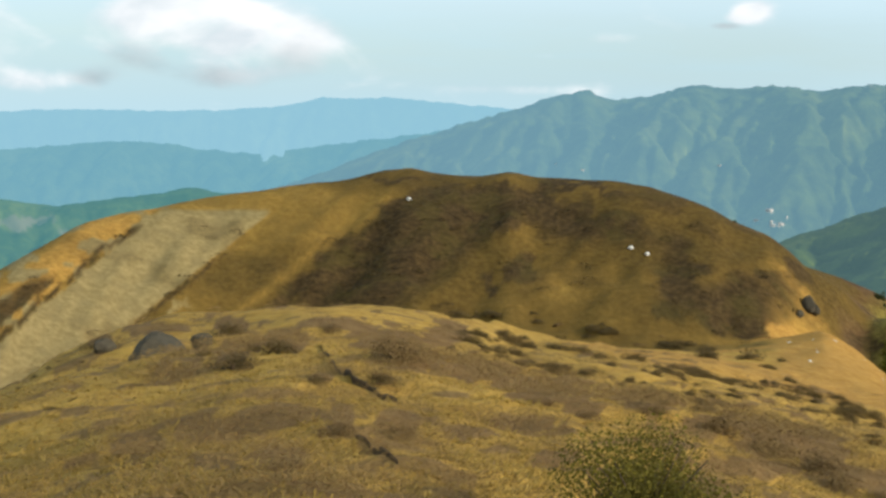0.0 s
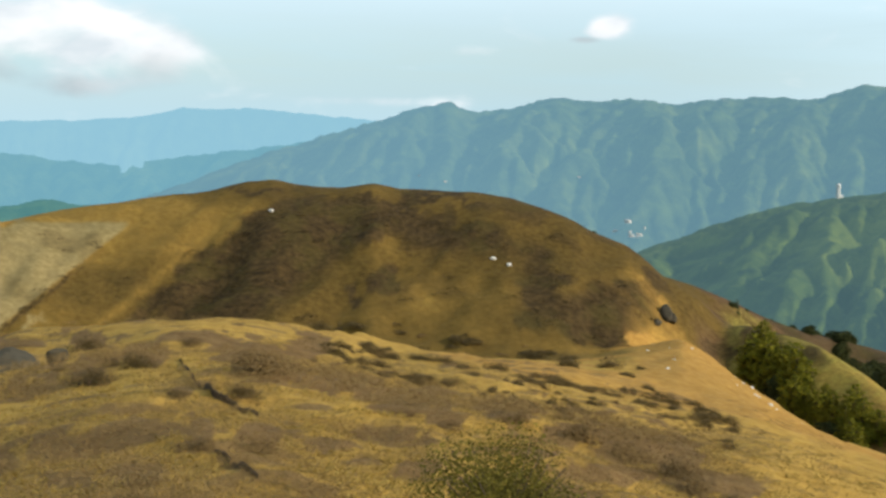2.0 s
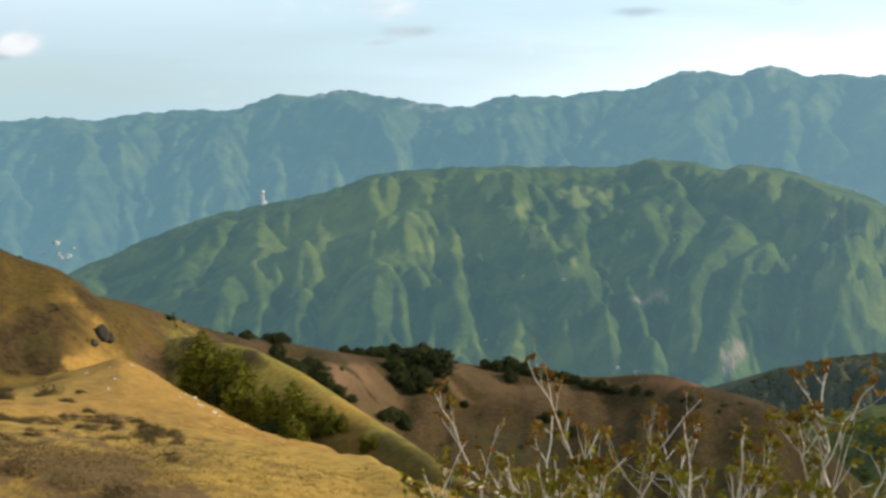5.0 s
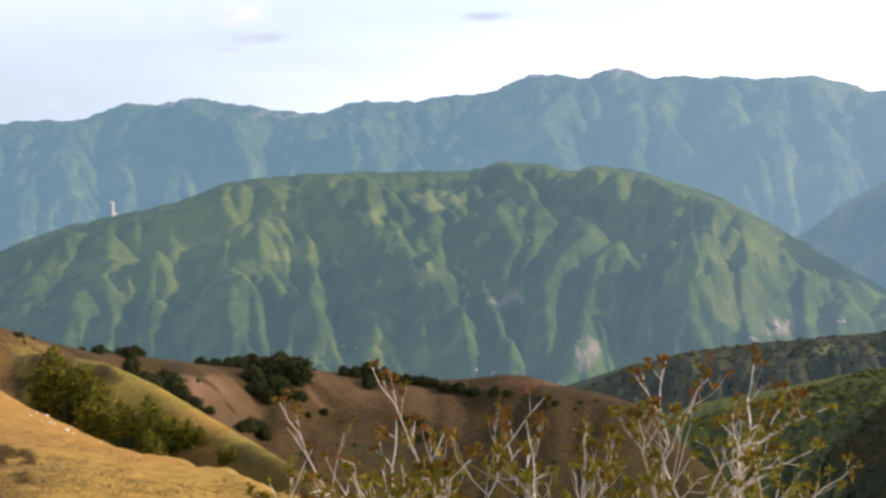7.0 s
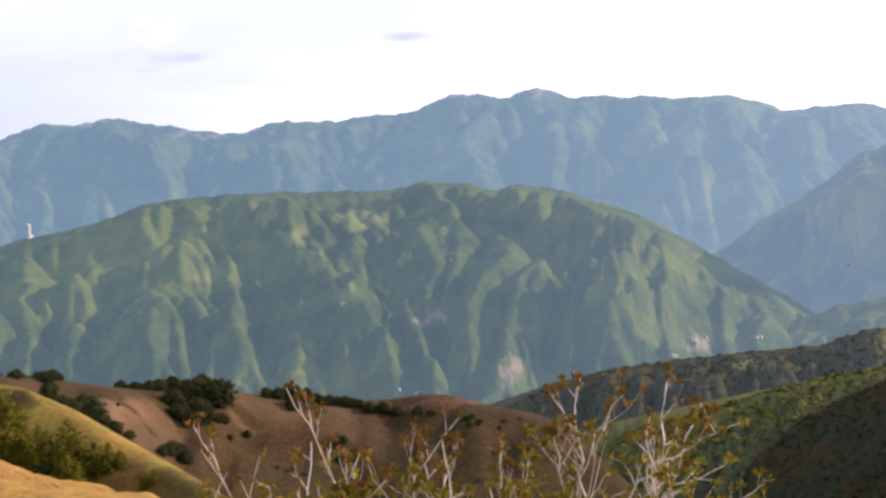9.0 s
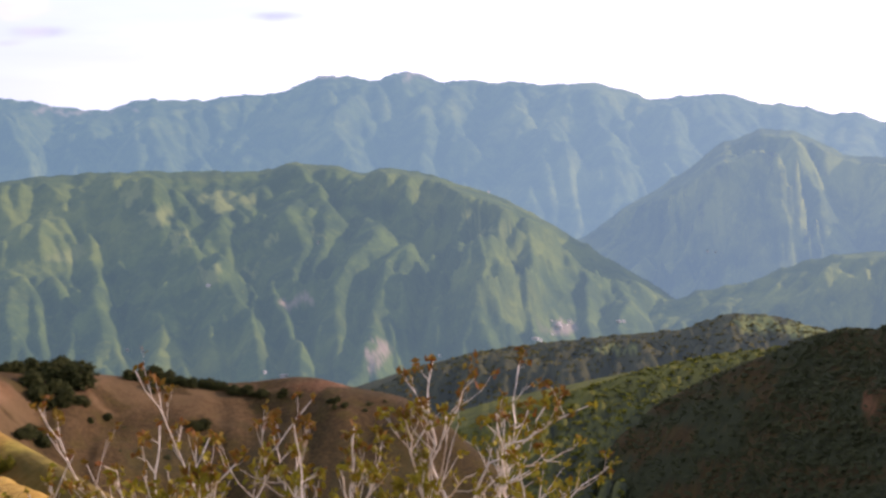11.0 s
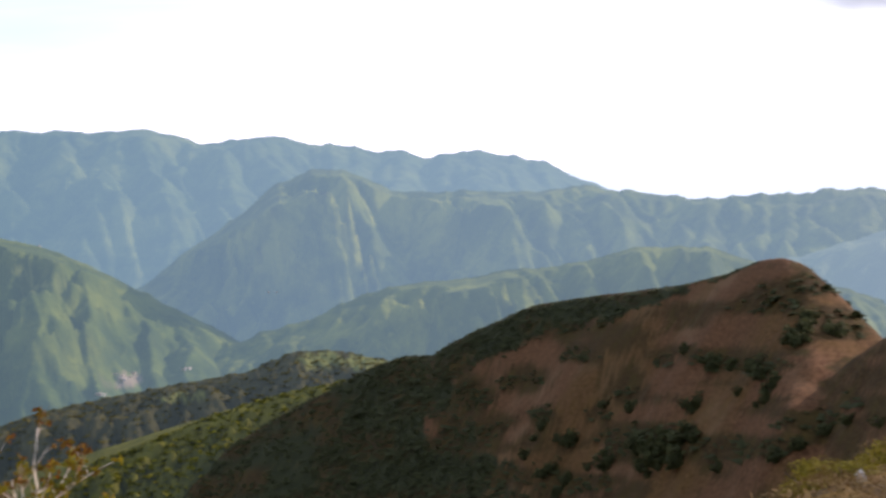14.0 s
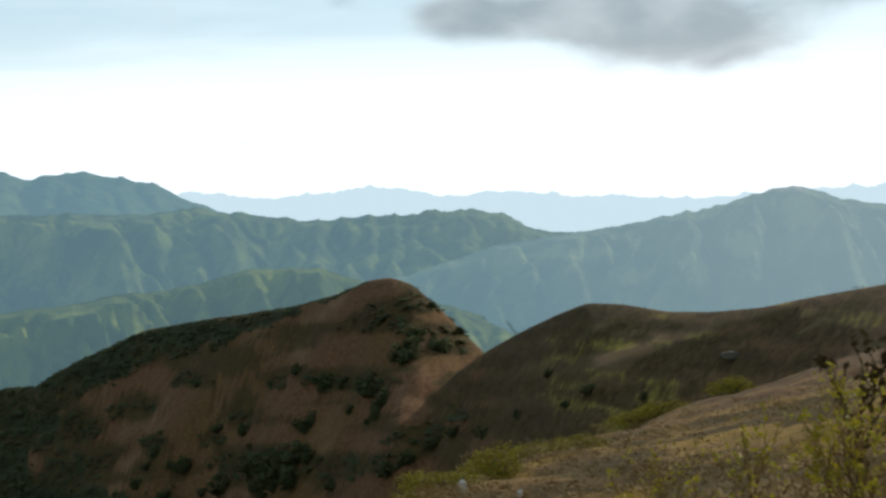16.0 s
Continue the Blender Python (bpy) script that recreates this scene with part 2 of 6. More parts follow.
def ground_material():
    m, n, b, out = surface("hill_ground")
    p = place_of(n)
    wide, mid, fine, grit = n.noise(p, 0.035, 5, 0.6), n.noise(p, 0.22, 5, 0.62), n.noise(p, 1.3, 5, 0.65), n.noise(p, 9.0, 3, 0.65)
    straw = n.mix(n.ramp(fine, 0.30, 0.72), (0.265, 0.153, 0.030), (0.49, 0.296, 0.063))
    straw = n.mix(n.math("MULTIPLY", n.ramp(mid, 0.42, 0.68), 0.5), straw, (0.46, 0.285, 0.064))
    straw = n.mix(n.math("MULTIPLY", n.ramp(wide, 0.5, 0.7), 0.35), straw, (0.25, 0.17, 0.036))
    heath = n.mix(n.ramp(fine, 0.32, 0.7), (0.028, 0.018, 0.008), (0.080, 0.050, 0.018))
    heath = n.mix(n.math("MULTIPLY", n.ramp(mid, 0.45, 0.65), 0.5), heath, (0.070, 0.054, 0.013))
    scree = n.mix(n.ramp(fine, 0.3, 0.7), (0.175, 0.130, 0.052), (0.27, 0.203, 0.088))
    runs = n.noise(n.scaled(p, 0.4, 0.4, 0.05), 1.0, 4, 0.6)
    scree = n.mix(n.math("MULTIPLY", n.ramp(runs, 0.42, 0.66), 0.6), scree, (0.17, 0.130, 0.058))
    moss = n.mix(n.ramp(fine, 0.3, 0.7), (0.15, 0.125, 0.022), (0.31, 0.25, 0.05))
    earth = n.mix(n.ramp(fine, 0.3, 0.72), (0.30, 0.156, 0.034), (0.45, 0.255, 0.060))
    # turf is brown short grass; on the knoll it also carries painted shade
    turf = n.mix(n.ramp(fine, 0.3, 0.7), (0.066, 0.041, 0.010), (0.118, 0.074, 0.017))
    russet = n.mix(n.ramp(fine, 0.3, 0.7), (0.080, 0.038, 0.018), (0.175, 0.090, 0.043))
    russet = n.mix(n.math("MULTIPLY", n.ramp(wide, 0.52, 0.66), 0.7), russet, (0.21, 0.128, 0.070))
    brush = n.mix(n.ramp(fine, 0.3, 0.7), (0.135, 0.078, 0.029), (0.215, 0.128, 0.049))
    dun_and_shade = n.mix(n.ramp(fine, 0.3, 0.7), (0.046, 0.030, 0.013), (0.094, 0.061, 0.027))
    dun_and_shade = n.mix(n.math("MULTIPLY", n.ramp(wide, 0.50, 0.66), 0.6), dun_and_shade, (0.145, 0.094, 0.043))
    # forest floor, kept dark so that it doubles as shade on the spur
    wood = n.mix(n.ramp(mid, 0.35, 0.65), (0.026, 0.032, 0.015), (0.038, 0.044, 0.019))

    def worn(name, soft=0.5):
        return n.ramp(n.math("ADD", n.attribute(name), n.math("MULTIPLY", n.math("SUBTRACT", n.math("ADD", n.math("MULTIPLY", mid, 0.65), n.math("MULTIPLY", fine, 0.35)), 0.5), 0.9)), 0.5 - soft / 2, 0.5 + soft / 2)

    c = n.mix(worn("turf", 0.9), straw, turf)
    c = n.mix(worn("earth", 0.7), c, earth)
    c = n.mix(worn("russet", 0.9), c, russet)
    c = n.mix(worn("dun_and_shade", 0.9), c, dun_and_shade)
    c = n.mix(worn("brush", 0.6), c, brush)
    c = n.mix(worn("scree", 0.5), c, scree)
    c = n.mix(worn("moss", 0.5), c, moss)
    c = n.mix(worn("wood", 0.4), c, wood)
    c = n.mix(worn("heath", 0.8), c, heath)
    c = n.mix(n.math("MULTIPLY", n.ramp(grit, 0.5, 0.75), 0.25), c, (0.05, 0.035, 0.02))
    n.put(b.inputs["Base Color"], c)
    b.inputs["Roughness"].default_value = 0.95
    b.inputs["Specular IOR Level"].default_value = 0.08
    bumped(n, b, n.math("MULTIPLY", n.math("ADD", fine, n.math("MULTIPLY", grit, 0.35)), n.math("SUBTRACT", 1.0, n.math("MULTIPLY", n.attribute("scree"), 0.8))), 0.9, 0.22)
    return m


GROUND = ground_material()

# ---- the ground: the camera's hill, the knoll beyond the saddle, the spurs to the right, and the valley, in one sheet ----
# Each ridge: azimuth, distance and elevation of its crest as seen from the summit.
SUMMIT_EDGE = [(-70, 40, -15.5), (-30, 45, -13.8), (-18, 55, -12.1), (-15.9, 58, -10.83), (-14.5, 60, -10.2), (-12.4, 64, -9.53), (-11.3, 66, -9.27),
               (-9, 68, -9.27), (-6.6, 72, -9.0), (-4.2, 75, -8.87), (-1.8, 78, -8.95), (0.1, 82, -9.23), (1.8, 95, -9.5), (4.2, 140, -10.1),
               (7.8, 155, -10.9), (12.5, 160, -10.3), (14.5, 165, -9.7), (16, 165, -9.34), (17.4, 152, -10.2), (18.7, 140, -11.0), (20.1, 125, -11.9),
               (21.8, 105, -12.7), (23.2, 90, -13.15), (25.1, 72, -13.6), (26.8, 55, -13.9), (29.2, 40, -14.7), (30.6, 28, -15.6), (33, 16, -17.2),
               (40, 9, -20.5), (60, 8, -21.5), (68, 12, -19.5), (72, 17, -16.6), (75.4, 22, -14.3), (77.6, 28, -13.7), (79.8, 34, -13.1)]
SUMMIT_EDGE += [(83, 45, -12.5), (86.4, 60, -11.9), (90, 80, -10.8), (97, 95, -8.8), (115, 110, -7.0), (180, 90, -6.0), (250, 60, -10.0), (290, 40, -15.5)]
KNOLL = [(-34, 140, -16), (-26, 150, -11.5), (-18, 160, -7.64), (-16.7, 165, -6.87), (-15.1, 172, -5.93), (-13.6, 178, -5.41), (-12, 182, -5.13), (-9.4, 188, -4.63),
         (-6.6, 192, -4.18), (-3.8, 194, -3.79), (-2.4, 195, -3.46), (-1.3, 195, -3.32), (-0.3, 195, -3.50), (1.6, 195, -3.60), (2.9, 195, -3.34), (4, 195, -3.63),
         (5.2, 195, -3.65), (7.1, 194, -3.67), (8.7, 193, -3.88), (9.9, 192, -4.24), (11.3, 190, -4.73), (12.2, 190, -5.25), (13.6, 190, -5.70),
         (14.5, 190, -6.33), (15.2, 190, -6.94), (16.4, 192, -7.6), (18.3, 195, -9.2), (22, 200, -14)]
BROWN = [(8, 195, -12), (13.5, 198, -7.6), (15, 202, -6.9), (16.4, 208, -7.25), (17.9, 214, -7.80), (19.3, 220, -8.40), (20.8, 228, -8.87), (23.3, 240, -9.30),
         (25.2, 246, -9.70), (27.4, 252, -10.05), (30, 258, -10.22), (32.8, 262, -10.65), (34.5, 264, -10.87), (36.3, 265, -10.87), (38, 265, -10.72),
         (39, 264, -10.80), (40.5, 262, -11.25), (42.2, 258, -11.6), (43.4, 254, -12.0), (44.6, 248, -13.0), (47, 236, -15.2), (52, 215, -20)]
GULLY = [(12, 190, -11), (17, 192, -9.2), (18.5, 190, -8.75), (20, 186, -9.0), (21.5, 180, -9.4), (23.5, 170, -10.5), (25.5, 158, -11.9), (28, 144, -13.6), (30.5, 130, -15.4), (35, 105, -19)]
SPUR = [(43, 660, -18), (46, 640, -16), (49.9, 600, -13.6), (52.3, 575, -12.5), (55.3, 530, -11.0), (58, 490, -9.8), (60, 460, -8.95), (61.4, 445, -8.70), (62.1, 437, -8.78), (63, 427, -8.25), (64.6, 410, -7.60), (66.6, 386, -6.82),
        (68.6, 362, -6.60), (70.8, 336, -6.42), (72.9, 310, -6.22), (74.7, 290, -5.82), (75.9, 276, -5.35), (76.9, 268, -5.24), (77.85, 262, -5.62),
        (78.75, 256, -6.50), (79.65, 250, -7.48), (80.8, 240, -8.75), (84, 230, -11)]
SHOULDER = [(76, 225, -12.5), (79.5, 212, -9.4), (80.8, 204, -8.56), (82.2, 196, -7.85), (83.7, 188, -7.19), (85.1, 180, -6.69), (86.6, 172, -6.80), (88.4, 162, -7.16),
            (90.3, 150, -7.22), (92.3, 140, -7.08), (93.9, 133, -6.76), (95.7, 127, -6.45), (97.2, 122, -6.20), (110, 110, -4.6), (150, 100, -3.5), (200, 90, -6)]


def step(x, low, high):
    t = np.clip((x - low) / np.maximum(high - low, 1e-6), 0, 1)
    return t * t * (3 - 2 * t)


def crest(table, az, width):
    t = np.array(table, dtype=float)
    r = smooth_interp(az, t[:, 0], t[:, 1], width)
    e = smooth_interp(az, t[:, 0], t[:, 2], width * 0.5)
    e = np.where((az < t[0, 0]) | (az > t[-1, 0]), -40.0, e)
    return r, lift(e, r)


def ridge(table, az, r, front, behind, width=0.5, round_off=3.0, sag=0.0):
    rc, zc = crest(table, az, width)
    d = rc - r
    soft = np.sqrt(d * d + round_off ** 2) - round_off
    return zc - np.where(d > 0, front * soft - sag * soft * soft, behind * soft), d


def terrain(az, r):
    """The height of the ground at an azimuth in degrees and a distance in metres."""
    az = (np.asarray(az, dtype=float) + 70) % 360 - 70
    r = np.asarray(r, dtype=float)
    X, Y = polar(az, r)
    # the summit on which the camera stands
    t = np.array(SUMMIT_EDGE, dtype=float)
    re = smooth_interp(az, t[:, 0], t[:, 1], 0.5)
    ee = smooth_interp(az, t[:, 0], t[:, 2], 0.3)
    wide = sum(np.interp(az + q, t[:, 0], t[:, 2]) for q in np.linspace(-9, 9, 13)) / 13
    ratio = np.clip(r / re, 0, 1.2)
    slope = lift(wide + (ee - wide) * step(ratio, 0.35, 1.0), re) / re
    slope = -0.13 + (slope + 0.13) * step(r, 0.0, 4.0)
    inner = slope * r
    fall = smooth_interp(az, [-30, 0.5, 4, 13, 17, 40, 75, 82, 90, 120], [0.55, 0.5, 0.06, 0.06, 0.6, 0.6, 0.5, 0.18, 0.06, 0.1], 1.0)
    z = inner - np.logaddexp(0, (r - re) / 2.5) * 2.5 * fall
    rough = np.clip((r - 4) / 12, 0, 1)
    z = z + rough * ((fbm(X / 6.0, Y / 6.0, 4) - 0.5) * 0.9 + (fbm(X / 1.3 + 40, Y / 1.3, 3) - 0.5) * 0.32)
    # the ridges round it
    k, d = ridge(KNOLL, az, r, 0.54, 0.35, 0.4, 6.0, 0.0012)
    ribs = ridged((az + d * 0.19) / 4.2, d / 60 + 3, 3)
    body = np.clip(d / 14, 0, 1)
    k = k + body * ((ribs - 0.6) * 2.2 + (fbm(X / 9, Y / 9, 4) - 0.5) * 2.0) + (1 - body) * (fbm(X / 5, Y / 5, 3) - 0.5) * 0.5
    z = smooth_max(z, k, 0.9)
    b, d = ridge(BROWN, az, r, 0.36, 0.4, 0.5, 8.0)
    body = np.clip(d / 16, 0, 1)
    b = b + body * ((fbm((az + d * 0.02) / 3.2 + 9, d / 90, 3) - 0.5) * 11 + (fbm(X / 14, Y / 14, 4) - 0.5) * 3)
    g, d = ridge(GULLY, az, r, 0.42, 0.3, 0.5, 4.0)
    g = g + np.clip(d / 10, 0, 1) * (fbm(X / 10 + 7, Y / 10, 4) - 0.5) * 3
    z = smooth_max(z, smooth_max(b, g, 0.7), 0.7)
    s, d = ridge(SPUR, az, r, 0.34, 0.45, 0.4, 6.0)
    body = np.clip(d / 20, 0, 1)
    s = s + body * ((fbm((az + d * 0.05) / 5.5 + 2, d / 90 + 5, 3) - 0.5) * 9 + (fbm(X / 34, Y / 34, 4) - 0.5) * 9) + (fbm(X / 6, Y / 6, 3) - 0.5) * 0.4
    h, d = ridge(SHOULDER, az, r, 0.20, 0.4, 0.5, 5.0)
    h = h + np.clip(d / 15, 0, 1) * ((fbm(X / 18, Y / 18, 4) - 0.5) * 4.0 + (fbm(X / 5, Y / 5, 3) - 0.5) * 0.4)
    z = smooth_max(z, smooth_max(s, h, 0.7), 0.7)
    valley = -430 + 190 * np.exp(-((r - 500) / 420.0) ** 2)
    return smooth_max(z, valley, 4.0)


def patch(az, r, places):
    """How far a point lies inside soft patches: azimuth, distance, half width in degrees, half depth in metres."""
    total = np.zeros_like(r)
    for a, d, wa, wd in places:
        total = np.maximum(total, np.exp(-(((az - a) / wa) ** 2 + ((r - d) / wd) ** 2) ** 1.5))
    return total


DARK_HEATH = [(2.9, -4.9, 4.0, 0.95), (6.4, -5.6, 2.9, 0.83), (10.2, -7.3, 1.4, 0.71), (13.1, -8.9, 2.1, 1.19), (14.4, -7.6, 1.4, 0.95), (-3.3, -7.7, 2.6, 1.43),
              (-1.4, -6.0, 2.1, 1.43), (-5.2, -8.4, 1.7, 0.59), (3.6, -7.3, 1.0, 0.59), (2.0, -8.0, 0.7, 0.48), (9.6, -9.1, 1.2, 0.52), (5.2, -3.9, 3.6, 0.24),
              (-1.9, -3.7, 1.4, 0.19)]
SPUR_HEATH = [(70.8, -12.5, 1.9, 0.7), (66.8, -11.4, 0.6, 0.4), (69.0, -11.5, 0.7, 0.35), (74.9, -12.9, 2.0, 0.5), (77.7, -11.8, 1.3, 0.45), (80.0, -11.0, 1.2, 0.3), (76.3, -7.0, 1.3, 0.6),
              (78.2, -7.7, 1.0, 0.6), (73.4, -9.1, 0.6, 0.25), (71.9, -9.3, 0.5, 0.25), (68.6, -8.9, 0.9, 0.4), (65.2, -13.9, 1.0, 0.4), (67.8, -14.2, 1.5, 0.5), (64.6, -11.9, 0.6, 0.4),
              (66.0, -9.8, 0.8, 0.4), (63.8, -10.4, 0.9, 0.6), (75.5, -9.6, 1.6, 0.25), (70.4, -10.5, 0.6, 0.25), (77.7, -6.3, 0.8, 0.5), (79.3, -8.0, 0.8, 0.5)]
SHOULDER_HEATH = [(82.4, -11.4, 1.3, 0.4), (87.9, -9.5, 0.6, 0.16), (89.2, -9.3, 0.5, 0.15), (84.2, -12.4, 1.2, 0.25), (85.2, -6.9, 1.3, 0.3), (87.5, -7.7, 1.8, 0.25), (84.2, -8.6, 1.6, 0.25),
                  (90.5, -8.4, 1.4, 0.2), (86.0, -10.4, 1.2, 0.25), (93.0, -7.5, 1.4, 0.2)]
HEATH_BANDS = [(-14.8, -14.9, 1.4, 0.37), (-12.5, -14.4, 1.7, 0.46), (-9.4, -13.9, 2.3, 0.78), (-6.6, -13.4, 2.5, 0.73), (-4.2, -13.4, 0.9, 0.87), (-1.6, -13.7, 1.3, 0.78), (-9.0, -15.2, 1.7, 0.41),
               (-6.1, -15.1, 1.7, 0.50), (-5.1, -16.2, 1.4, 0.60), (-11.3, -16.6, 1.8, 0.37), (-3.0, -10.3, 1.0, 0.69), (-1.6, -10.6, 1.6, 0.78), (0.3, -10.1, 1.1, 0.60), (-0.7, -11.4, 1.4, 0.37),
               (1.8, -11.7, 1.9, 0.64), (4.3, -12.3, 2.1, 0.69)]
HEATH_MATS = [(6.2, -12.9, 1.1, 0.60), (3.6, -13.6, 2.3, 0.46), (1.4, -14.2, 1.4, 0.37), (5.5, -15.0, 1.4, 0.46), (13.8, -13.7, 1.4, 0.83), (15.6, -14.0, 1.8, 0.96), (13.4, -14.9, 2.3, 0.55),
              (11.5, -15.8, 1.6, 0.46), (16.8, -15.0, 2.1, 0.78), (18.4, -15.1, 1.1, 0.83), (9.1, -12.7, 1.7, 0.37), (11.9, -13.3, 1.7, 0.41), (10.3, -14.3, 1.4, 0.32)]
CUSHION_SPOTS = [(-8.7, -9.9, 0.8, 0.46), (-6.4, -10.5, 1.1, 0.57), (-8.6, -11.0, 0.8, 0.55), (-7.7, -10.7, 0.4, 0.32), (-14.0, -10.5, 0.5, 0.46), (-9.9, -10.8, 0.4, 0.37), (-2.3, -12.0, 0.6, 0.25),
                 (-4.9, -12.0, 0.6, 0.28), (-4.5, -9.8, 1.6, 0.30), (-11.8, -10.0, 1.6, 0.28)]


def covers(az, r):
    """What grows or lies where on the ground: masks between 0 and 1."""
    az = (az + 70) % 360 - 70
    X, Y = polar(az, r)
    Z = terrain(az, r)
    el = np.degrees(np.arctan2(Z - EYE, r))
    blot = fbm(X / 7 + 3, Y / 7, 4)
    blot2 = fbm(X / 26 + 50, Y / 26, 4)
    near = 1 - step(r, 60, 110)
    front = step(az, -60, -40) * (1 - step(az, 14, 32))
    knoll = step(az, -40, -24) * (1 - step(az, 14.5, 17)) * step(r, 110, 130) * (1 - step(r, 196, 204))
    band = lambda low, high, s=0.3: step(el, low - s, low + s) * (1 - step(el, high - s, high + s))
    heath = np.zeros_like(r)
    worn_a, worn_e = (fbm(X / 1.5, Y / 1.5, 4, 0.6) - 0.5) * 2.0, (fbm(X / 1.5 + 9, Y / 1.5, 4, 0.6) - 0.5) * 0.7
    mats = np.maximum(patch(az + worn_a, el + worn_e, HEATH_BANDS), patch(az + worn_a, el + worn_e, HEATH_MATS))
    brush = near * front * np.maximum(step(mats, 0.52, 0.74), step(fbm(X / 0.9 + 3, Y / 0.9, 4, 0.6), 0.53, 0.63) * 0.7)
    brush = np.maximum(brush, near * front * step(patch(az, el, CUSHION_SPOTS), 0.4, 0.6))
    brush = np.maximum(brush, step(az, 70, 76) * (1 - step(r, 55, 85)) * step(fbm(X / 2.0 + 3, Y / 2.0, 4), 0.36, 0.58) * 0.85)
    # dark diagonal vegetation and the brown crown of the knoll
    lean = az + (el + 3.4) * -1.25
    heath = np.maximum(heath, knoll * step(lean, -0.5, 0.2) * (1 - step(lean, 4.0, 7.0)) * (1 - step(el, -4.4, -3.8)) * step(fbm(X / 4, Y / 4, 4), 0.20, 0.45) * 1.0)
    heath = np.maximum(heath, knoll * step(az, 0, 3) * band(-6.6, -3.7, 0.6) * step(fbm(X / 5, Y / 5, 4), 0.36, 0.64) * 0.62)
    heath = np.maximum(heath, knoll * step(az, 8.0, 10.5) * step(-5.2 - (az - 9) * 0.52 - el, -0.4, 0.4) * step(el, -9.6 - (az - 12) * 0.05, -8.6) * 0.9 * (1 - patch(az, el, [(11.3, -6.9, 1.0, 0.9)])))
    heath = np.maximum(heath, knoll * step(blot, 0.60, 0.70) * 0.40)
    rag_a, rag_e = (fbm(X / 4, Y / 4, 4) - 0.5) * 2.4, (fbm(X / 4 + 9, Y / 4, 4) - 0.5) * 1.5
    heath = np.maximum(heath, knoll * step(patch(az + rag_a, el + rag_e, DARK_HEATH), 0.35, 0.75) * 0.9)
    soft_a, soft_e = (fbm(az / 0.9, el / 0.4, 4, 0.6) - 0.5) * 1.5, (fbm(az / 0.9 + 9, el / 0.4, 4, 0.6) - 0.5) * 0.6
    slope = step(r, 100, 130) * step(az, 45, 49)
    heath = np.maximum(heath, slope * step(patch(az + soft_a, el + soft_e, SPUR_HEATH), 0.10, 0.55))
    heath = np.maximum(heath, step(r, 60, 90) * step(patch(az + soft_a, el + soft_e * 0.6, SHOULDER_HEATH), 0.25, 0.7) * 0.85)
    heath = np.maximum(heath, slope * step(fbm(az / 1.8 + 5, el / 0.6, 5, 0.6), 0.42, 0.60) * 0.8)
    crack = np.exp(-((lean + 9.5 + (blot - 0.5) * 1.2) / 0.22) ** 2) * step(-el, 5.5, 6.0) + np.exp(-((lean + 4.6) / 0.2) ** 2) * step(-el, 6.6, 7.4)
    heath = np.maximum(heath, knoll * np.clip(crack, 0, 1) * 0.9)
    heath = np.maximum(heath, knoll * step(lean, -11.6, -11.0) * (1 - step(lean, -10.2, -9.9)) * step(-el, 7.4, 8.2) * 0.8)
    scree = knoll * (1 - step(lean, -5.1, -4.5)) * step(lean, -9.5, -9.1) * step(-el, 4.9, 5.4)
    scree = np.maximum(scree, knoll * (1 - step(az, -12, -9)) * step(fbm(az / 1.2, el / 0.6, 3), 0.5, 0.62) * 0.8)
    earth = knoll * step(az, 12.0, 14.0) * (1 - step(el, -8.6, -8.0)) * 0.85 + step(az, 3, 8) * (1 - step(az, 24, 30)) * step(r, 40, 80) * (1 - step(r, 132, 148)) * 0.95
    earth = np.clip(earth, 0, 1) * step(fbm(X / 20, Y / 20, 3), 0.25, 0.45)
    earth = np.maximum(earth, patch(az, el, [(98.5, -7.3, 2.0, 0.45), (83.5, -14.8, 3.5, 0.7)]))
    earth = np.maximum(earth, knoll * (step(lean, -12.5, -11.5) * (1 - step(lean, -9.7, -9.4)) * 0.55))
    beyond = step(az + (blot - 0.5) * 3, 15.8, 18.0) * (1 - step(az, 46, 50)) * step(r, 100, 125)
    # These browns also paint shade onto the ridge; the gaps are sunlit crest spots.
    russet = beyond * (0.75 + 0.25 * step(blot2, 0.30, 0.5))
    dun_and_shade = np.maximum(0.75 * beyond * (1 - patch(az, el, [(39.5, -11.1, 1.6, 0.25), (25.5, -10.6, 1.2, 0.5), (16.5, -8.2, 1.2, 0.5)])), step(az, 79.5, 82) * step(r, 6, 12) * (0.95 - 0.40 * step(az, 85, 92)) * (0.30 + 0.70 * step(r, 45, 80)))
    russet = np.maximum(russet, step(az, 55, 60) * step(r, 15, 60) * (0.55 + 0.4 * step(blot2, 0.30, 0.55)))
    moss = step(az, 66, 72) * (1 - step(az, 84, 90)) * (1 - step(r, 24, 50)) * step(blot, 0.50, 0.64) * 0.8
    moss = np.maximum(moss, step(az, 19, 22) * (1 - step(az, 29, 33)) * step(r, 95, 110) * (1 - step(r, 170, 186)) * step(blot, 0.35, 0.6) * 0.55)
    moss = np.maximum(moss, step(az, 81, 84) * step(r, 60, 90) * step(fbm(az / 2.0 + 7, el / 0.5, 4), 0.46, 0.62) * 0.5)
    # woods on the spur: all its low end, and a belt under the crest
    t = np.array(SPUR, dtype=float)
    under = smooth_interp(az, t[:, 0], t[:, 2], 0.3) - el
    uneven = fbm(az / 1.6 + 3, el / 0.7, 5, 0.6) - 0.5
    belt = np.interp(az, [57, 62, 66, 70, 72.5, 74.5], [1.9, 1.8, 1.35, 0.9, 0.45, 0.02])
